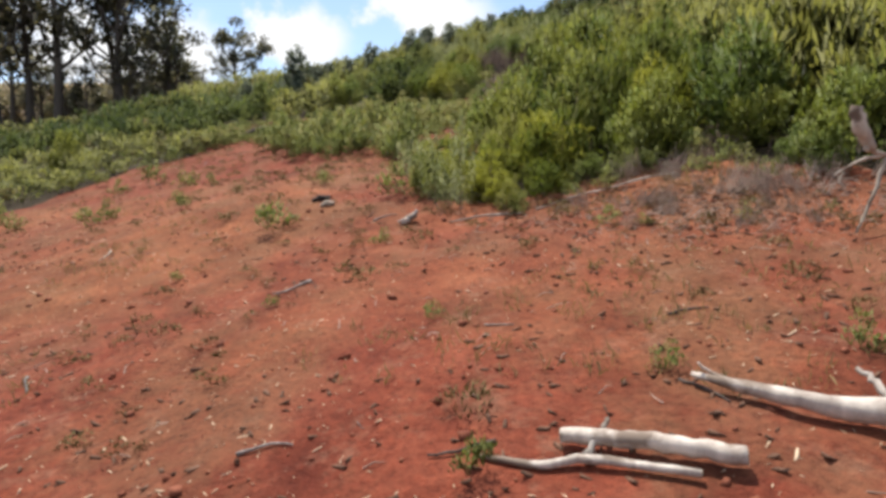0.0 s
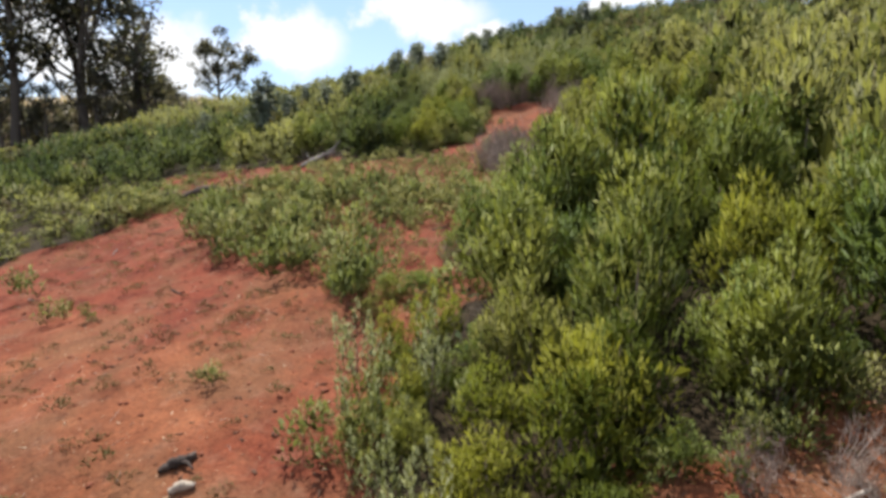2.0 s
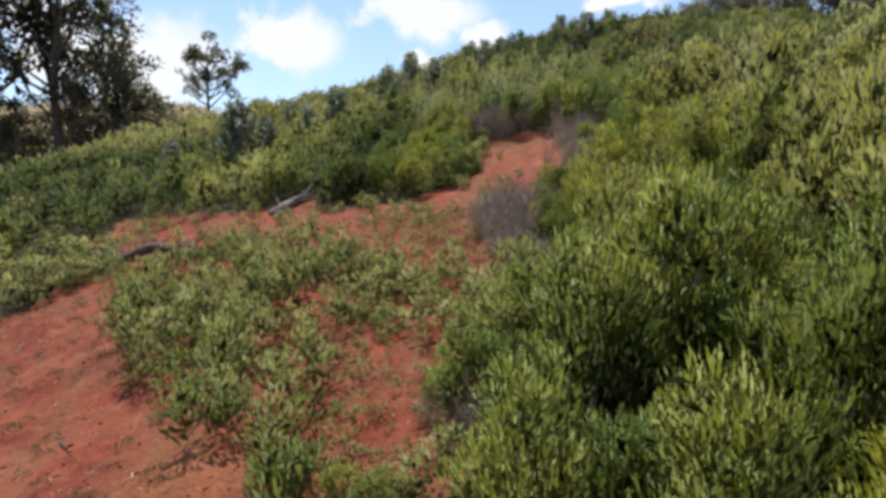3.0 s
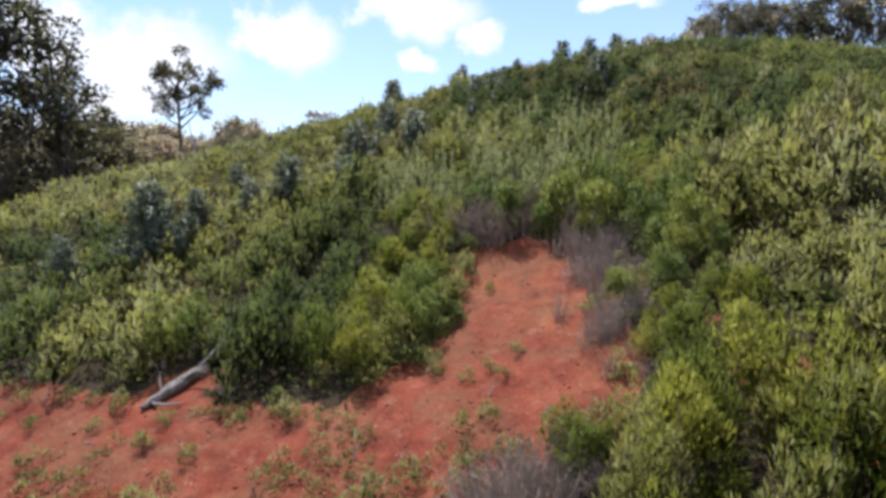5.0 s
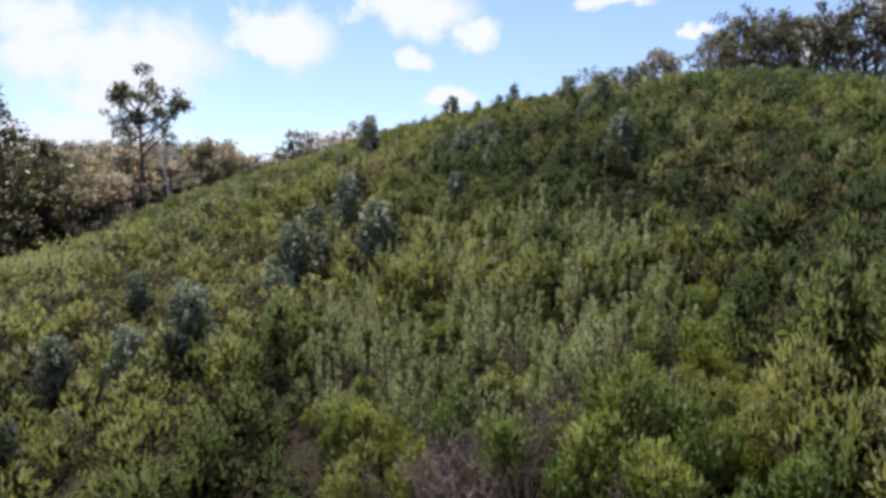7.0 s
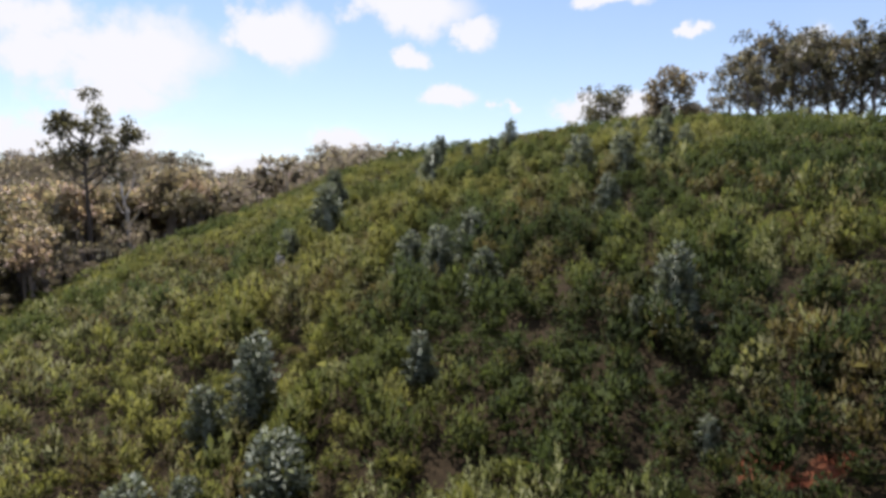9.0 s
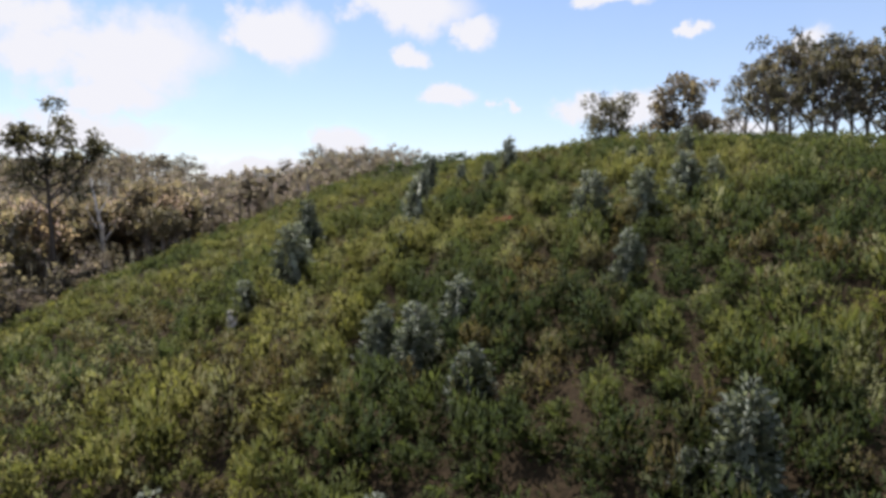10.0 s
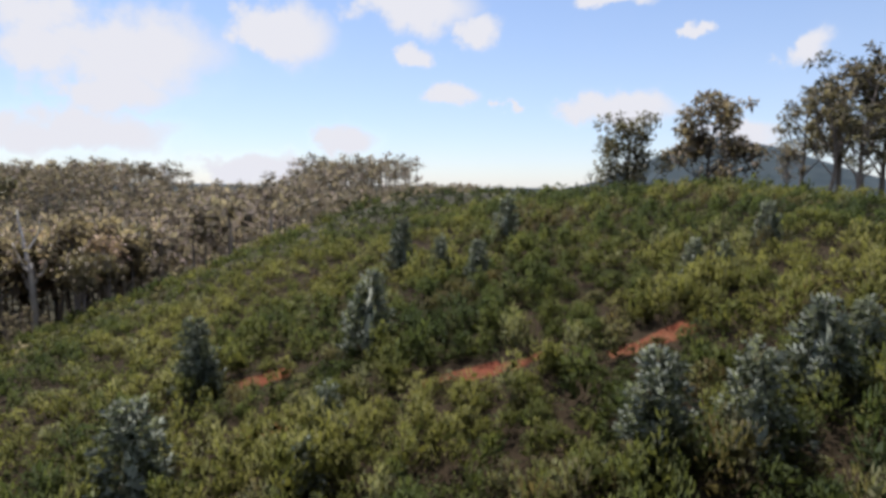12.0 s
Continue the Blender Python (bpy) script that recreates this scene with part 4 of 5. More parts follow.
    # grove on the crest, and two rounder trees beside it
    beside = [tree_kind("round_gum_tree", "rounded olive eucalyptus tree standing on the ridge crest", "", 97 + i, leaves=3000, crown_from=0.12, spread=w, blade=0.05, limbs=18, clump=c) for i, (w, c) in enumerate(((0.30, 0.09), (0.30, 0.065)))]
    plant(beside, [(40.6, 155.5, 42.0 - float(ground_at(40.6, 155.5))), (50.3, 148.4, 45.2 - float(ground_at(50.3, 148.4)))], rng)
    kinds = [tree_kind("ridge_gum_tree", "wind-blown eucalyptus tree standing on the ridge crest", "ridge grove", 90 + i, bark=PALE_TRUNK, leaf=GUM, leaves=1250, crown_from=0.24, spread=0.24, blade=0.04, limbs=12, clump=0.042, upright=1.5) for i in range(4)]
    ridge = [(45.0, 121, 6), (48.5, 124, 12), (47.8, 119, 11.6), (54.1, 126, 16), (53.6, 121, 15), (58.4, 125, 17.5), (56.8, 118, 15), (64.7, 126, 17.5), (63.7, 121, 16), (69.0, 125, 18.5), (66.0, 118, 17), (74.0, 124, 20), (73.8, 120, 19.5), (81.4, 124, 21), (80.8, 119, 20.5), (54.1, 116, 12), (48.9, 116, 9.4)]
    plant(kinds, ridge, rng)


build_trees()


def round_tree(seed, lumps, leaves, length):
    """A far gum tree one metre tall, crown alone: leafy lumps with ragged edges, as a shape to scatter."""
    rng = np.random.default_rng(seed)
    pieces = []
    for i in range(lumps):
        c = np.array([rng.normal() * 0.15, rng.normal() * 0.15, 0.28 + 0.64 * rng.random() ** 0.8])
        r = rng.uniform(0.10, 0.17)
        e = unit(rng.normal(size=(5, 3)))
        pieces.append(fronds(c + e * r * 0.3, rng.normal(size=(5, 3)), e + (0, 0, 0.6), r * 0.8, r * 0.42, rng))
        d = unit(rng.normal(size=(leaves, 3)) + (0, 0, 0.35))
        pieces.append(fronds(c + d * (1, 1, 0.75) * r * rng.uniform(0.4, 0.95, (leaves, 1)), d * (1, 1, 0.3) + rng.normal(size=(leaves, 3)) * 0.5, d + (0, 0, 0.4), length, length * 0.46, rng, 0.6))
    v, f, n = leafy(pieces)
    return v, f, np.zeros(len(v)), n


def build_far_woods():
    """The woods beyond the valley, up to the far rises."""
    rng = np.random.default_rng(17)
    fine = [round_tree(500 + i, 6, 34, 0.05) for i in range(8)]
    coarse = [round_tree(520 + i, 6, 12, 0.075) for i in range(8)]
    x, y = jittered(-330, 60, 146, 362, 6.3, rng)
    keep = (x > -0.9 * (y - 20)) & (x < 38) & ~((np.abs(x + 48) < 9) & (y < 153))
    x, y = x[keep], y[keep]
    h = rng.uniform(10.5, 17, len(x))
    h = np.where(x > -48 + 0.26 * (y - 158), np.minimum(h, 31.0 + 0.01 * (y - 160) - ground_at(x, y) + rng.uniform(-1.5, 0.5, len(x))), h)
    x, y, h = x[h > 4], y[h > 4], h[h > 4]
    z = ground_at(x, y)
    pieces = [tube([(a, b, c - 0.3), (a + rng.normal() * 0.3, b, c + k * 0.75)], [0.3, 0.16], 3, caps=False) for a, b, c, k in zip(x, y, z, h)]
    # undergrowth between the trunks of the valley wood
    ux, uy = jittered(-95, -10, 92, 160, 5.6, rng)
    low = (ux < -0.34 * (uy - 22) + 3) & (ux > -0.9 * (uy - 20)) & (np.abs(ux + 49) > 4)
    ux, uy = ux[low], uy[low]
    x, y, h = np.concatenate([x, ux]), np.concatenate([y, uy]), np.concatenate([h, rng.uniform(2.5, 5.0, len(ux))])
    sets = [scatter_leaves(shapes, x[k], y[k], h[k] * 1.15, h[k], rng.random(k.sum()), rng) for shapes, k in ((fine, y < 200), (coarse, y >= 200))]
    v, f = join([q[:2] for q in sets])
    tagged(new("far_woods", mesh_of("far_woods", v, f, HAZED_FAR_GUM, np.concatenate([q[2] for q in sets]), np.concatenate([q[3] for q in sets]))), "distant eucalyptus woods on the slopes beyond the valley", "woods", kind="stuff")
    v, f = join(pieces)
    tagged(new("far_trunks", mesh_of("far_trunks", v, f, PALE_TRUNK)), "thin pale trunks of the distant eucalyptus woods", "trunks", kind="stuff")


build_far_woods()


# ---- low plants, dead brush and litter ----
def build_low_plants():
    rng = np.random.default_rng(23)
    kinds = []
    for i in range(5):
        v, stems = shrub_shape(600 + i, 9, 26, 0.15, 0.045, 0.58, 0.19, True, 3)
        ob = thing("bracken_clump", "low grey-green bracken clump on bare red soil", "plant", "bracken clumps")
        foliage("fronds", v, BRACKEN, ob)
        kinds.append(ob)
    spots = []
    x, y = jittered(-13, 9, 9.3, 43, 0.72, rng)
    g = growth(x, y)
    sparse = inside(SPARSE, x, y)
    lumps = grain(x, y, 2.4, 41)
    edge = (growth(x + 0.9, y) + growth(x - 0.9, y) + growth(x, y + 0.9) + growth(x, y - 0.9)) > 0.5
    for a, b, d, s, l, e in zip(x, y, g, sparse, lumps, edge):
        chance = 0.92 * (l > 0.42) if s and d > 0 else (0.45 if e and d == 0 else 0.035)
        if d < 0.5 and rng.random() < chance:
            spots.append((a, b, rng.uniform(0.45, 1.1) * (1.25 if s else 0.8)))
    for a, b, h in [(3.3, 11.2, 0.45), (3.9, 11.6, 0.5), (4.6, 10.6, 0.4), (5.2, 10.9, 0.5), (3.0, 10.6, 0.4), (4.9, 11.9, 0.45), (2.3, 10.2, 0.4), (5.5, 9.8, 0.4), (-0.1, 6.1, 0.26), (3.3, 4.4, 0.34), (1.8, 4.5, 0.3), (0.2, 3.5, 0.3), (-8.3, 18.9, 0.75), (-7.4, 18.6, 0.4), (-1.0, 9.6, 0.35), (1.9, 33.2, 0.5), (3.6, 32.4, 0.5), (2.5, 30.6, 0.55), (2.5, 8.6, 0.35), (2.9, 8.3, 0.25), (4.2, 8.0, 0.3), (-4.2, 9.0, 0.22), (-2.2, 7.3, 0.2), (0.1, 34.6, 0.9), (0.6, 35.4, 0.95), (1.2, 36.2, 0.9), (1.5, 37.2, 0.9), (-0.5, 33.7, 0.8), (-1.2, 33.5, 0.7), (0.9, 34.6, 0.7), (1.6, 36.1, 0.7), (2.0, 38.2, 0.8), (0.9, 33.9, 0.9), (1.7, 35.0, 1.0), (2.3, 36.4, 1.0), (2.7, 37.9, 1.0), (3.0, 39.2, 0.9), (0.2, 33.1, 0.8), (2.0, 35.8, 1.1), (2.5, 37.2, 1.1), (1.2, 34.4, 1.1), (3.3, 40.4, 0.9), (1.5, 33.9, 0.7), (2.6, 36.0, 0.7), (1.0, 35.4, 1.0), (0.3, 34.9, 1.0), (-0.2, 34.3, 0.9), (2.2, 39.3, 0.9), (2.6, 40.6, 0.9), (1.9, 38.0, 1.0), (0.2, 35.8, 1.1), (0.9, 37.0, 1.1), (3.4, 29.3, 0.8), (2.4, 29.0, 0.7), (2.7, 32.6, 0.5), (3.3, 32.9, 0.45), (4.1, 33.3, 0.45), (3.1, 30.8, 0.6), (1.4, 29.2, 0.6), (0.6, 28.9, 0.8), (-7.0, 32.8, 0.5), (-9.0, 33.3, 0.55), (-10.2, 34.8, 0.5), (-5.2, 31.6, 0.5), (-11.6, 34.2, 0.6), (-8.2, 31.8, 0.5), (-12.6, 35.2, 0.5), (-3.8, 31.0, 0.5), (-2.2, 32.6, 0.65), (-3.0, 32.2, 0.6), (-1.6, 32.0, 0.6)]:
        spots.append((a, b, h))
    spots = spots[-299:]
    place_all(kinds, [put(a, b, h, rng.uniform(0, 6.28), 0.02, rng.uniform(0.8, 1.15)) for a, b, h in spots])


build_low_plants()


def build_dry_weeds():
    rng = np.random.default_rng(25)
    kinds = []
    for i in range(4):
        v, stems = shrub_shape(680 + i, 8, 14, 0.24, 0.055, 0.75, 0.22, True)
        ob = thing("dry_weed", "small withered brown weed tuft on red soil", "weed", "withered weeds")
        foliage("leaves", v, DRY_WEED, ob)
        kinds.append(ob)
    x, y = jittered(-11, 8, 2.0, 27, 0.8, rng)
    k = (growth(x, y) == 0) & (grain(x, y, 3.0, 47) + 0.35 * rng.random(len(x)) > 0.62)
    place_all(kinds, [put(a, b, rng.uniform(0.12, 0.36), rng.uniform(0, 6.28), 0.01, rng.uniform(0.5, 0.9)) for a, b in zip(x[k], y[k])][:299])


build_dry_weeds()


def build_low_cover():
    """Small plants between the bracken clumps, too many to count."""
    rng = np.random.default_rng(27)
    shapes = [shrub_shape(650 + i, 7, 12, 0.17, 0.05, 0.64, 0.2, True, 3)[0] for i in range(5)]
    x, y = jittered(-14, 4, 14, 37, 0.5, rng)
    keep = inside(SPARSE, x, y) & (growth(x, y) > 0) & (grain(x, y, 1.8, 43) + 0.4 * smooth(-4, 2, x) > 0.62) | inside(TRACK, x, y) & (x < 0.5) & (grain(x, y, 1.5, 44) > 0.74)
    x, y = x[keep], y[keep]
    h = rng.uniform(0.2, 0.55, len(x))
    v, f, t, n = scatter_leaves(shapes, x, y, h * 1.2, h, rng.random(len(x)), rng)
    tagged(new("low_plant_cover", mesh_of("low_plant_cover", v, f, BRACKEN, t, n)), "low pale-green plants spreading over red soil", "ground cover", kind="stuff")


build_low_cover()


def build_dead_brush():
    rng = np.random.default_rng(29)
    kinds = []
    for i in range(4):
        pieces = []
        for k in range(24):
            b, r = rng.uniform(0, 6.28), 0.45 * math.sqrt(rng.random())
            top = np.array([r * math.cos(b) * 1.2, r * math.sin(b) * 1.2, rng.uniform(0.45, 1.05)])
            foot = np.array([r * math.cos(b) * 0.5, r * math.sin(b) * 0.5, -0.03])
            mid = (foot + top) / 2 + rng.normal(size=3) * 0.06
            pieces.append(tube([foot, mid, top], [0.012, 0.008, 0.003], 3, caps=False))
            for q in range(3):
                f = rng.uniform(0.35, 0.95)
                p = foot + (top - foot) * f
                way = rng.normal(size=3) * 0.11 + (0, 0, 0.1)
                pieces.append(tube([p, p + way], [0.006, 0.002], 3, caps=False))
        v, f = join(pieces)
        ob = tagged(new("dead_brush", mesh_of("dead_brush", v, f, TWIG)), "leafless grey-brown dead brushwood on red soil", "dead brush", "dead brushwood")
        kinds.append(ob)
    spots = []
    for cx, cy, w, d, n, h in ((5.2, 41.5, 2.2, 0.6, 26, 1.55), (7.6, 39.3, 0.8, 1.0, 14, 1.3), (7.2, 38.0, 0.6, 1.0, 16, 1.0), (3.6, 41.6, 0.7, 0.5, 8, 1.4), (2.8, 26.0, 0.6, 1.8, 18, 1.5), (7.4, 36.4, 0.8, 1.8, 30, 0.95), (6.5, 33.4, 0.9, 1.6, 28, 0.8), (4.4, 28.2, 1.3, 0.7, 24, 0.95), (4.6, 9.2, 1.8, 0.8, 13, 0.5), (4.3, 8.2, 1.4, 0.9, 12, 0.35), (5.4, 9.4, 0.9, 0.5, 5, 0.6), (2.6, 9.6, 0.9, 0.6, 7, 0.4), (4.4, 11.3, 0.8, 0.5, 12, 0.5), (6.4, 7.6, 0.9, 0.8, 6, 0.45), (-11.0, 30.9, 1.6, 0.4, 10, 0.6), (-8.3, 30.2, 0.8, 0.4, 6, 0.6), (-4.0, 34.3, 1.0, 0.5, 5, 0.6), (1.2, 15.2, 0.5, 0.8, 3, 0.5), (1.3, 18.3, 0.6, 0.8, 12, 0.6), (2.4, 20.6, 0.6, 1.0, 12, 0.65), (3.4, 23.4, 0.6, 1.0, 12, 0.7)):
        for k in range(n):
            spots.append((cx + rng.normal() * w * 0.6, cy + rng.normal() * d * 0.6, h * rng.uniform(0.65, 1.2)))
    place_all(kinds, [put(a, b, h, rng.uniform(0, 6.28), 0.02, 1.0, (rng.uniform(-14, 14), rng.uniform(-14, 14)) if b > 12 else (rng.uniform(-48, 48), rng.uniform(-48, 48))) for a, b, h in spots])


build_dead_brush()


def box_bits(x, y, size, flat, rng, lift=0.3):
    """Small uneven blocks lying on the ground at plan places x, y."""
    n = len(x)
    corners = np.array([(i, j, k) for k in (-1, 1) for j in (-1, 1) for i in (-1, 1)], float)
    faces = np.array([(0, 2, 3, 1), (4, 5, 7, 6), (0, 1, 5, 4), (2, 6, 7, 3), (0, 4, 6, 2), (1, 3, 7, 5)])
    c = corners[None] * (1 + 0.35 * rng.normal(size=(n, 8, 3))) * flat * size[:, None, None] / 2
    a, tip = rng.uniform(0, 6.28, n)[:, None], rng.normal(size=n)[:, None] * 0.35
    cx, cz = c[..., 0] * np.cos(tip) - c[..., 2] * np.sin(tip), c[..., 0] * np.sin(tip) + c[..., 2] * np.cos(tip)
    px = cx * np.cos(a) - c[..., 1] * np.sin(a) + x[:, None]
    py = cx * np.sin(a) + c[..., 1] * np.cos(a) + y[:, None]
    pz = cz + (ground_at(x, y) + size * flat[2] * lift)[:, None]
    return np.stack([px, py, pz], -1).reshape(-1, 3), (faces[None] + 8 * np.arange(n)[:, None, None]).reshape(-1, 4)


def bare_spots(n, rng, x0, x1, y0, y1, near_bias=1.0):
    x = rng.uniform(x0, x1, n)
    y = y0 + (y1 - y0) * rng.random(n) ** near_bias
    k = growth(x, y) < 0.5
    return x[k], y[k]


def build_litter():
    rng = np.random.default_rng(31)
    x, y = bare_spots(15000, rng, -13, 9, 0.5, 32, 1.8)
    keep = grain(x, y, 1.3, 51) + 0.3 * rng.random(len(x)) > 0.5
    x, y = x[keep], y[keep]
    v, f = box_bits(x, y, rng.uniform(0.022, 0.07, len(x)) * (0.6 + 1.1 * rng.random(len(x)) ** 4), np.array([1.0, 0.16, 0.10]), rng)
    tagged(new("wood_chips", mesh_of("wood_chips", v, f, CHIP)), "pale splinters and wood chips strewn on red soil", "wood chips", kind="stuff")
    x, y = bare_spots(3600, rng, -14, 9, 0.5, 42, 1.4)
    v, f = box_bits(x, y, rng.uniform(0.02, 0.075, len(x)) * (0.4 + rng.random(len(x)) ** 2), np.array([1.0, 0.8, 0.6]), rng, 0.15)
    tagged(new("soil_clods", mesh_of("soil_clods", v, f, CLOD)), "loose crumbs and clods of red clay soil", "clods", kind="stuff")
    # dark leaf and bark scraps
    x, y = bare_spots(7000, rng, -13, 9, 0.5, 42, 1.5)
    keep = grain(x, y, 2.2, 53) > 0.42
    x, y = np.concatenate([x[keep], rng.normal(4.2, 1.8, 1500)]), np.concatenate([y[keep], rng.normal(9.2, 1.1, 1500)])
    v, f = box_bits(x, y, rng.uniform(0.025, 0.10, len(x)), np.array([1.0, 0.32, 0.24]), rng)
    tagged(new("bark_scraps", mesh_of("bark_scraps", v, f, BARK_SCRAP)), "dark bark scraps and twigs lying on red soil", "bark scraps", kind="stuff")
    # thin dead twigs, thickest along the thicket's foot and the track's edge
    x, y = bare_spots(5200, rng, -12, 9, 1.5, 42, 1.25)
    near_edge = np.exp(-(((x - 4.8) / 2.2) ** 2 + ((y - 8.6) / 1.5) ** 2)) + 0.7 * np.exp(-(((x - 6.3) / 1.6) ** 2 + ((y - 33) / 5) ** 2)) + 0.5 * np.exp(-(((x - 1.2) / 1.2) ** 2 + ((y - 11) / 3) ** 2))
    keep = rng.random(len(x)) < 0.16 + near_edge
    x, y = np.concatenate([x[keep], rng.normal(4.6, 1.6, 650)]), np.concatenate([y[keep], rng.normal(9.0, 0.9, 650)])
    a, n = rng.uniform(0, 6.28, len(x)), rng.uniform(0.05, 0.24, len(x))
    pieces = []
    for u, v, w, k in zip(x, y, a, n):
        p0, p1 = (u, v), (u + math.cos(w) * k, v + math.sin(w) * k)
        z0, z1 = float(ground_at(*p0)), float(ground_at(*p1))
        m = rng.normal() * 0.12 * k
        pieces.append(tube([(*p0, z0 + 0.004), ((p0[0] + p1[0]) / 2 - math.sin(w) * m, (p0[1] + p1[1]) / 2 + math.cos(w) * m, (z0 + z1) / 2 + 0.02 + 0.08 * k), (*p1, z1 + 0.006 + 0.25 * k * rng.random() ** 3)], [0.006, 0.005, 0.002], 3, caps=False))
    v, f = join(pieces)
    tagged(new("twig_litter", mesh_of("twig_litter", v, f, TWIG)), "thin dead twigs strewn over red soil", "twigs", kind="stuff")
    # thin dry grass
    x, y = bare_spots(4200, rng, -13, 8, 0.8, 30, 1.3)
    keep = grain(x, y, 2.8, 57) > 0.5
    x, y = x[keep], y[keep]
    n, k = len(x), 7
    bx, by = np.repeat(x, k) + rng.normal(size=n * k) * 0.05, np.repeat(y, k) + rng.normal(size=n * k) * 0.05
    base = np.stack([bx, by, ground_at(bx, by) - 0.01], -1)
    way = rng.normal(size=(n * k, 3)) * 0.5 + (0, 0, 0.9)
    v, f = quads(blades(base, way, rng.uniform(0.06, 0.2, n * k), 0.012, rng))
    tagged(new("dry_grass", mesh_of("dry_grass", v, f, STRAW, np.repeat(rng.random(n), 4 * k))), "sparse dry straw-coloured grass on bare soil", "grass", kind="stuff")


build_litter()


# ---- logs, poles and sticks ----
def on_ground(points):
    """Plan points with a height over the ground, as places."""
    return np.array([(x, y, float(ground_at(x, y)) + z) for x, y, z in points])


def bent(path, n=14, wobble=0.012, seed=0):
    rng = np.random.default_rng(seed)
    path = np.asarray(path, float)
    t = np.linspace(0, len(path) - 1, n)
    p = np.stack([np.interp(t, np.arange(len(path)), path[:, c]) for c in range(3)], -1)
    q = p.copy()
    q[1:-1] = (p[:-2] + 2 * p[1:-1] + p[2:]) / 4
    q[1:-1] += rng.normal(size=(n - 2, 3)) * wobble
    return q


def disc(centre, way, r, sides=10):
    way = unit(np.asarray(way, float))
    side = unit(np.cross(way, (0.2, 0.3, 0.93)))
    up = np.cross(way, side)
    a = np.linspace(0, 2 * np.pi, sides, endpoint=False)
    rim = centre + r * (np.cos(a)[:, None] * side + np.sin(a)[:, None] * up)
    lip = rim - way * 0.012
    v = np.concatenate([rim + way * 0.004, lip])
    f = [(0, i, i + 1, i + 2) for i in range(1, sides - 2, 2)] + [(i, (i + 1) % sides, sides + (i + 1) % sides, sides + i) for i in range(sides)]
    return v, np.array(f)


def log_thing(name, label, category, path, radii, mat, seed, branches=(), ends=True, rough=0.16):
    ob = thing(name, label, category)
    rng = np.random.default_rng(seed)
    p = bent(path, 16, radii[0] * 0.12, seed)
    r = np.interp(np.linspace(0, 1, 16), np.linspace(0, 1, len(radii)), radii)
    v, f = tube(p, r, 12, rng, rough)
    part("stem", smooth_shade(mesh_of("stem", v, f, mat)), ob)
    for k, (bp, br) in enumerate(branches):
        q = bent(bp, 9, br[0] * 0.2, seed + k + 1)
        v, f = tube(q, np.interp(np.linspace(0, 1, 9), np.linspace(0, 1, len(br)), br), 8, rng, 0.15)
        part("branch", smooth_shade(mesh_of("branch", v, f, mat)), ob)
    if ends:
        for c, w, rr in ((p[0], p[0] - p[1], r[0]), (p[-1], p[-1] - p[-2], r[-1])):
            v, f = disc(c, w, rr * 0.93)
            part("cut_end", mesh_of("cut_end", v, f, CUT), ob, "pale sawn end face")
    return ob


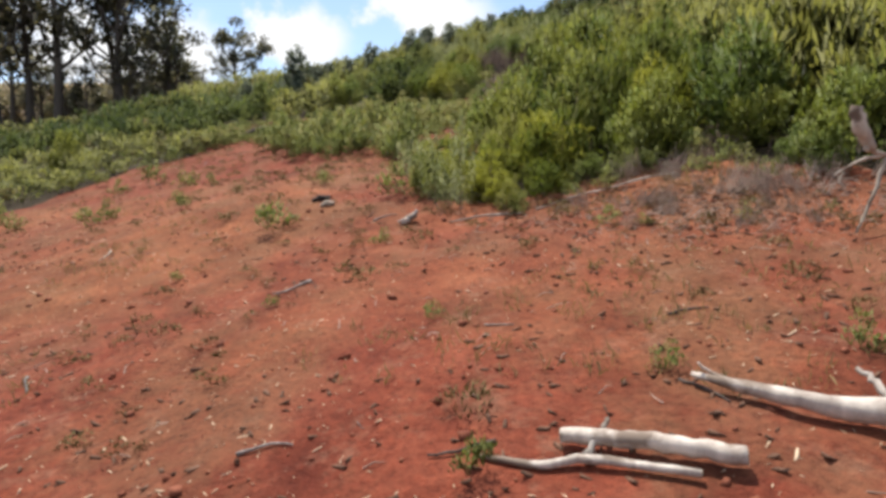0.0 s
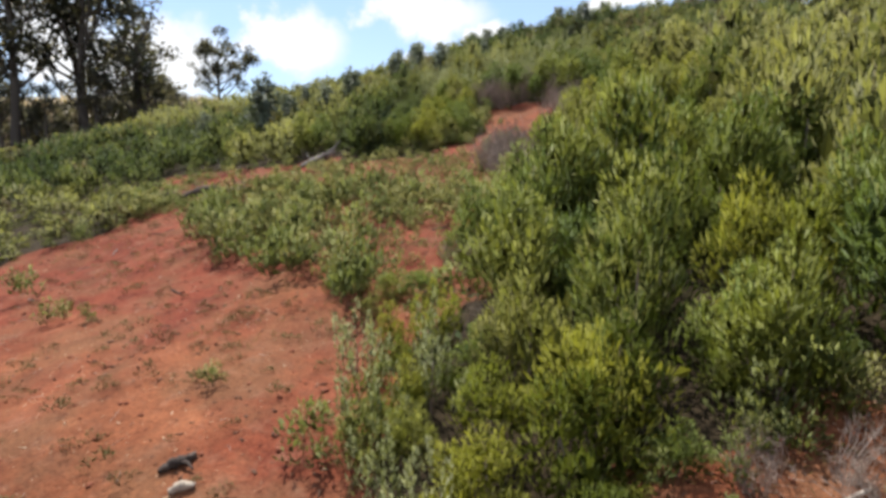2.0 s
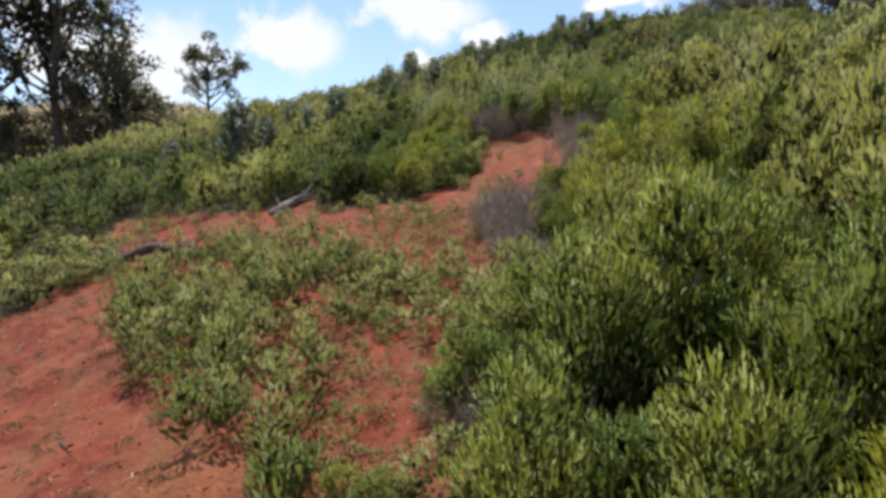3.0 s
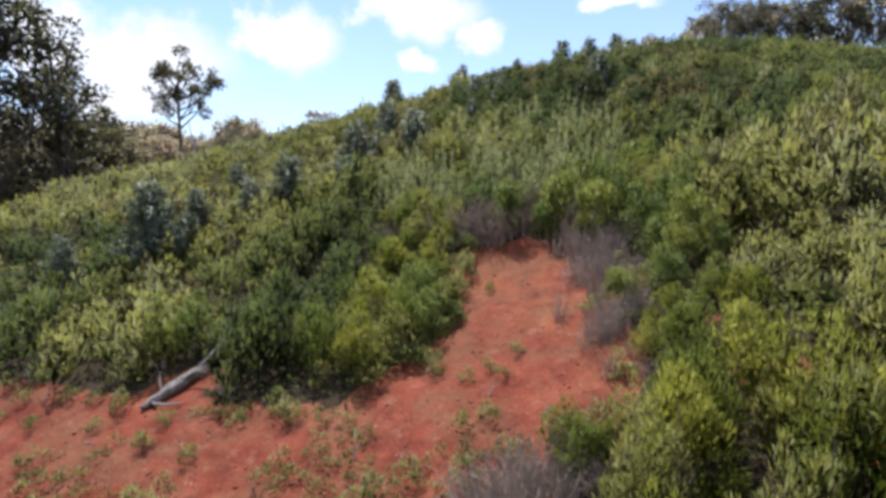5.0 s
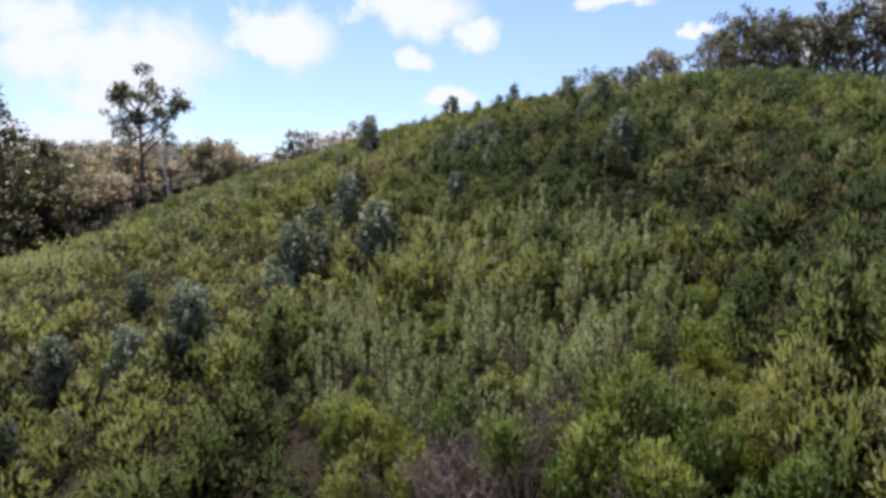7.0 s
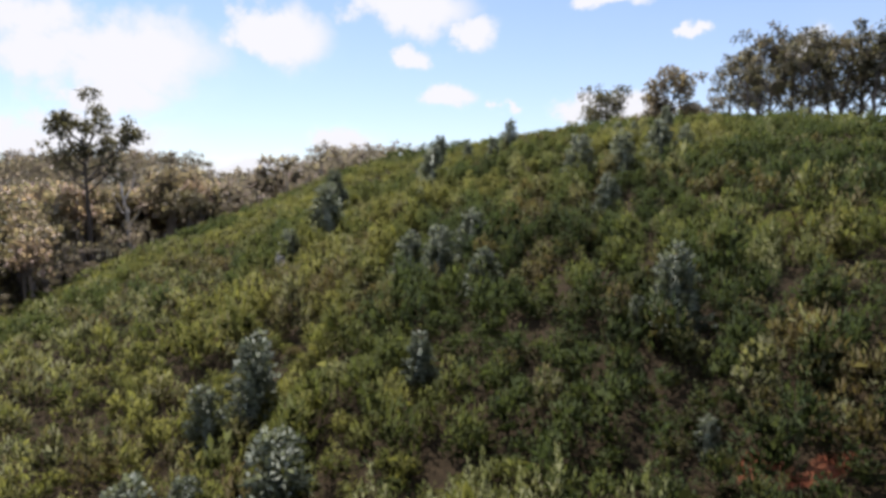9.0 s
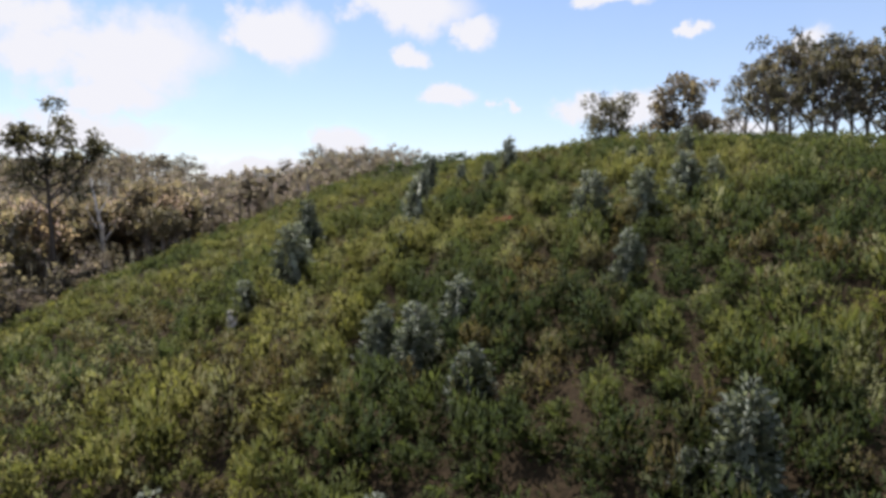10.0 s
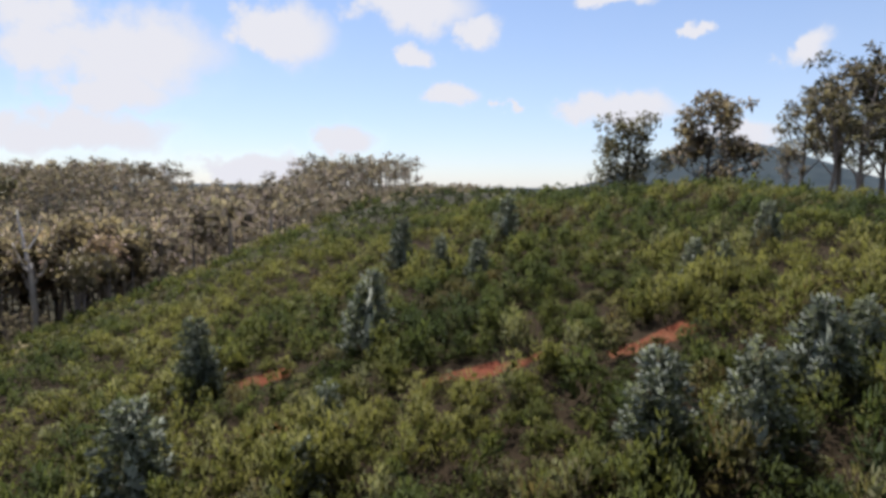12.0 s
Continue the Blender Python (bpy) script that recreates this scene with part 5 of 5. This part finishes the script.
def build_logs():
    log_thing("cut_log", "short bleached round log lying on red soil", "log", on_ground([(0.79, 3.7, 0.08), (1.28, 3.47, 0.115), (1.78, 3.23, 0.10)]), [0.050, 0.054, 0.058, 0.056], SILVER_WOOD, 1, rough=0.3)
    log_thing("forked_branch", "bleached forked branch lying against a short log", "branch", on_ground([(0.24, 3.66, 0.02), (0.62, 3.5, 0.03), (0.9, 3.49, 0.06), (1.5, 3.19, 0.06)]), [0.016, 0.028, 0.03, 0.024], SILVER_WOOD, 2, [(on_ground([(0.9, 3.52, 0.05), (1.02, 3.6, 0.12), (1.1, 3.72, 0.13)]), [0.024, 0.016])])
    log_thing("fallen_limb", "long bleached grey limb, thicker at one end, on red soil", "log", on_ground([(1.88, 4.24, 0.09), (2.2, 3.9, 0.10), (2.55, 3.58, 0.11), (3.1, 3.28, 0.14), (3.8, 2.95, 0.11)]), [0.022, 0.048, 0.06, 0.088, 0.082, 0.1], SILVER_WOOD, 3, [(on_ground([(2.85, 3.43, 0.14), (2.86, 3.7, 0.2), (2.84, 3.85, 0.22)]), [0.034, 0.018]), (on_ground([(2.1, 4.0, 0.1), (1.98, 4.16, 0.14), (1.9, 4.2, 0.2)]), [0.02, 0.008])], ends=False, rough=0.4)
    log_thing("thin_pole", "thin straight bleached pole lying on the soil", "pole", on_ground([(0.1, 10.3, 0.02), (0.7, 10.14, 0.04), (1.35, 10.0, 0.02)]), [0.014, 0.018, 0.019], SILVER_WOOD, 4, ends=False, rough=0.3)
    log_thing("leaning_pole", "long thin grey pole lying up the bank", "pole", on_ground([(1.6, 9.98, 0.02), (2.3, 10.16, 0.08), (3.0, 10.42, 0.05), (3.7, 10.6, 0.1), (4.4, 10.88, 0.05)]), [0.012, 0.017, 0.02, 0.019, 0.022], SILVER_WOOD, 5, ends=False, rough=0.3)
    log_thing("weathered_log", "grey weathered log lying uphill at the scrub's edge", "log", on_ground([(-6.1, 33.5, 0.12), (-5.5, 34.3, 0.16), (-4.8, 35.2, 0.2)]), [0.07, 0.17, 0.10], GREY_WOOD, 6, [(on_ground([(-5.4, 34.4, 0.25), (-5.0, 34.5, 0.4), (-4.6, 34.4, 0.45)]), [0.05, 0.02]), (on_ground([(-5.9, 33.7, 0.12), (-5.5, 33.5, 0.12), (-5.0, 33.55, 0.06)]), [0.05, 0.025]), (on_ground([(-5.1, 34.9, 0.25), (-4.7, 35.2, 0.5), (-4.5, 35.5, 0.8)]), [0.07, 0.03]), (on_ground([(-5.7, 33.9, 0.2), (-5.9, 34.2, 0.4), (-6.0, 34.5, 0.5)]), [0.04, 0.015])], ends=False, rough=0.5)
    for k, pts in enumerate(([(-13.2, 31.3, 0.08), (-12, 31.2, 0.3), (-10.9, 30.8, 0.25)], [(-10.6, 30.3, 0.1), (-9.4, 30.5, 0.32), (-8.3, 30.1, 0.2)], [(-8.6, 29.9, 0.08), (-7.9, 29.6, 0.14), (-7.2, 29.8, 0.08)])):
        log_thing("dark_log", "dark rotten log half hidden in low bracken", "log", on_ground(pts), [0.12, 0.19, 0.11], DARK_WOOD, 30 + k, [(on_ground([(pts[1][0], pts[1][1], 0.15), (pts[1][0] + 0.3, pts[1][1] + 0.2, 0.4), (pts[1][0] + 0.6, pts[1][1] + 0.3, 0.5)]), [0.04, 0.015])])
    log_thing("short_dark_log", "short dark charred log on the clearing", "log", on_ground([(-2.8, 12.35, 0.04), (-2.65, 12.42, 0.06), (-2.45, 12.6, 0.04)]), [0.03, 0.06, 0.035], DARK_WOOD, 8, [(on_ground([(-2.62, 12.45, 0.06), (-2.5, 12.42, 0.08), (-2.4, 12.35, 0.05)]), [0.03, 0.016])], ends=False, rough=0.7)
    log_thing("short_pale_log", "short pale chunk of wood on the clearing", "log", on_ground([(-2.55, 12.05, 0.03), (-2.42, 12.1, 0.05), (-2.28, 12.12, 0.03)]), [0.03, 0.06, 0.035], PALE_BARK, 9, ends=False, rough=0.5)
    log_thing("pale_stump_piece", "broken pale stump piece on the clearing", "log", on_ground([(-0.78, 10.5, 0.03), (-0.64, 10.6, 0.07), (-0.5, 10.66, 0.12)]), [0.03, 0.065, 0.05], SILVER_WOOD, 10, [(on_ground([(-0.6, 10.6, 0.06), (-0.55, 10.55, 0.14), (-0.47, 10.58, 0.24)]), [0.045, 0.035]), (on_ground([(-0.68, 10.58, 0.05), (-0.72, 10.5, 0.1), (-0.82, 10.48, 0.06)]), [0.03, 0.014])], ends=False, rough=0.6)
    log_thing("white_stump", "white bleached stump amid the green scrub", "stump", on_ground([(-4.9, 77.6, -0.1), (-4.84, 77.6, 0.45), (-4.78, 77.55, 0.9)]), [0.30, 0.25, 0.28], BLEACHED, 11, ends=False)
    for k, (a, b, s, w) in enumerate(((8.8, 30.7, 0.8, 0.3), (9.1, 29.3, 0.45, 1.2), (9.5, 29.2, 0.4, 2.2), (1.6, 35.1, 0.6, 2.6), (3.2, 31.8, 0.25, 0.2), (9.6, 27.2, 0.6, 1.7), (-10.8, 36.0, 0.5, 2.4), (0.1, 30.3, 0.35, 0.9), (-9.5, 34.6, 0.5, 0.4), (4.9, 37.6, 0.3, 2.0))):
        z = float(ground_at(a, b))
        log_thing("pale_stick", "bleached broken stick standing askew at the track", "stick", [(a, b, z - 0.03), (a + 0.2 * s * math.cos(w), b + 0.1 * s * math.sin(w), z + 0.5 * s), (a + 0.5 * s * math.cos(w), b + 0.2 * s * math.sin(w), z + s)], [0.022, 0.019, 0.011], SILVER_WOOD, 60 + k, ends=False)
    # a dead branch propped on its broken limbs
    g = float(ground_at(5.0, 7.0))
    log_thing(
        "dead_branch", "bleached dead branch propped on its broken limbs", "branch",
        [(6.7, 7.3, float(ground_at(6.7, 7.3)) + 0.02), (6.1, 7.2, g + 0.75), (5.35, 7.05, g + 0.92), (5.05, 7.0, g + 1.0)], [0.05, 0.045, 0.035, 0.03], PALE_BARK, 12,
        [([(5.35, 7.05, g + 0.92), (5.2, 7.0, g + 0.45), (4.98, 6.95, g - 0.02)], [0.03, 0.022, 0.014]), ([(5.3, 7.05, g + 0.92), (5.0, 7.0, g + 0.86), (4.68, 6.95, g + 0.68)], [0.026, 0.02, 0.01]), ([(4.85, 6.98, g + 0.78), (4.72, 6.95, g + 0.6), (4.8, 6.9, g + 0.52)], [0.014, 0.008]), ([(5.15, 7.02, g + 0.98), (4.98, 7.0, g + 1.25), (4.92, 7.0, g + 1.5)], [0.06, 0.085, 0.07])],
        ends=False,
    )
    rng = np.random.default_rng(37)
    kinds = []
    for i in range(4):
        path = [(-0.5, 0, 0.02), (-0.15, rng.normal() * 0.06, 0.03), (0.2, rng.normal() * 0.06, 0.025), (0.5, rng.normal() * 0.1, 0.02)]
        v, f = tube(bent(path, 8, 0.01, i), np.linspace(0.028, 0.014, 8), 6, rng, 0.2)
        kinds.append(tagged(new("stick", smooth_shade(mesh_of("stick", v, f, (PALE_BARK, GREY_WOOD, DARK_WOOD, GREY_WOOD)[i]))), ("short bleached stick lying on red soil", "grey broken stick lying on red soil", "dark brown stick lying on red soil", "crooked grey stick lying on red soil")[i], "stick", "sticks on the soil"))
    x, y = bare_spots(420, rng, -12, 8, 2.5, 40, 1.5)
    mats = []
    for a, b in list(zip(x, y))[:110]:
        slope = float(ground_at(a, b + 0.3) - ground_at(a, b - 0.3)) / 0.6
        cross = float(ground_at(a + 0.3, b) - ground_at(a - 0.3, b)) / 0.6
        s = 0.12 + 0.5 * rng.random() ** 2
        mats.append(Matrix.Translation((a, b, float(ground_at(a, b)) + 0.005)) @ Euler((math.atan(slope), -math.atan(cross), 0)).to_matrix().to_4x4() @ Euler((0, 0, rng.uniform(0, 6.28))).to_matrix().to_4x4() @ Matrix.Diagonal((s, min(s * 1.3, 0.8), min(s * 1.3, 0.8), 1)))
    place_all(kinds, mats)


build_logs()


def build_dead_tree():
    ob = thing("dead_tree", "bare bleached dead tree with two upright limbs in the wood", "tree")
    x, y = -50.1, 147.0
    z = float(ground_at(x, y))
    fork = 20.0
    v, f = tube(bent([(x, y, z - 0.3), (x + 0.2, y, (z + fork) / 2), (x - 0.1, y, fork)], 10, 0.04, 1), np.linspace(0.55, 0.34, 10), 10)
    part("trunk", smooth_shade(mesh_of("trunk", v, f, BLEACHED)), ob)
    for k, (dx, h, r, z0) in enumerate(((-1.2, 8.0, 0.32, 19.8), (3.0, 5.0, 0.2, 16.8), (-2.8, 4.6, 0.15, 18.4), (1.4, 5.2, 0.16, 21.5), (-2.2, 3.0, 0.12, 15.2))):
        foot = x - 0.1 - 1.2 * max(0.0, z0 - fork) / 8
        p = bent([(foot, y, z0), (foot + dx * 0.6, y + 0.3 * k, z0 + h * 0.4), (foot + dx, y + 0.4 * k, z0 + h)], 8, 0.08, 5 + k)
        v, f = tube(p, np.linspace(r, r * 0.25, 8), 7)
        part("limb", smooth_shade(mesh_of("limb", v, f, BLEACHED)), ob)


build_dead_tree()
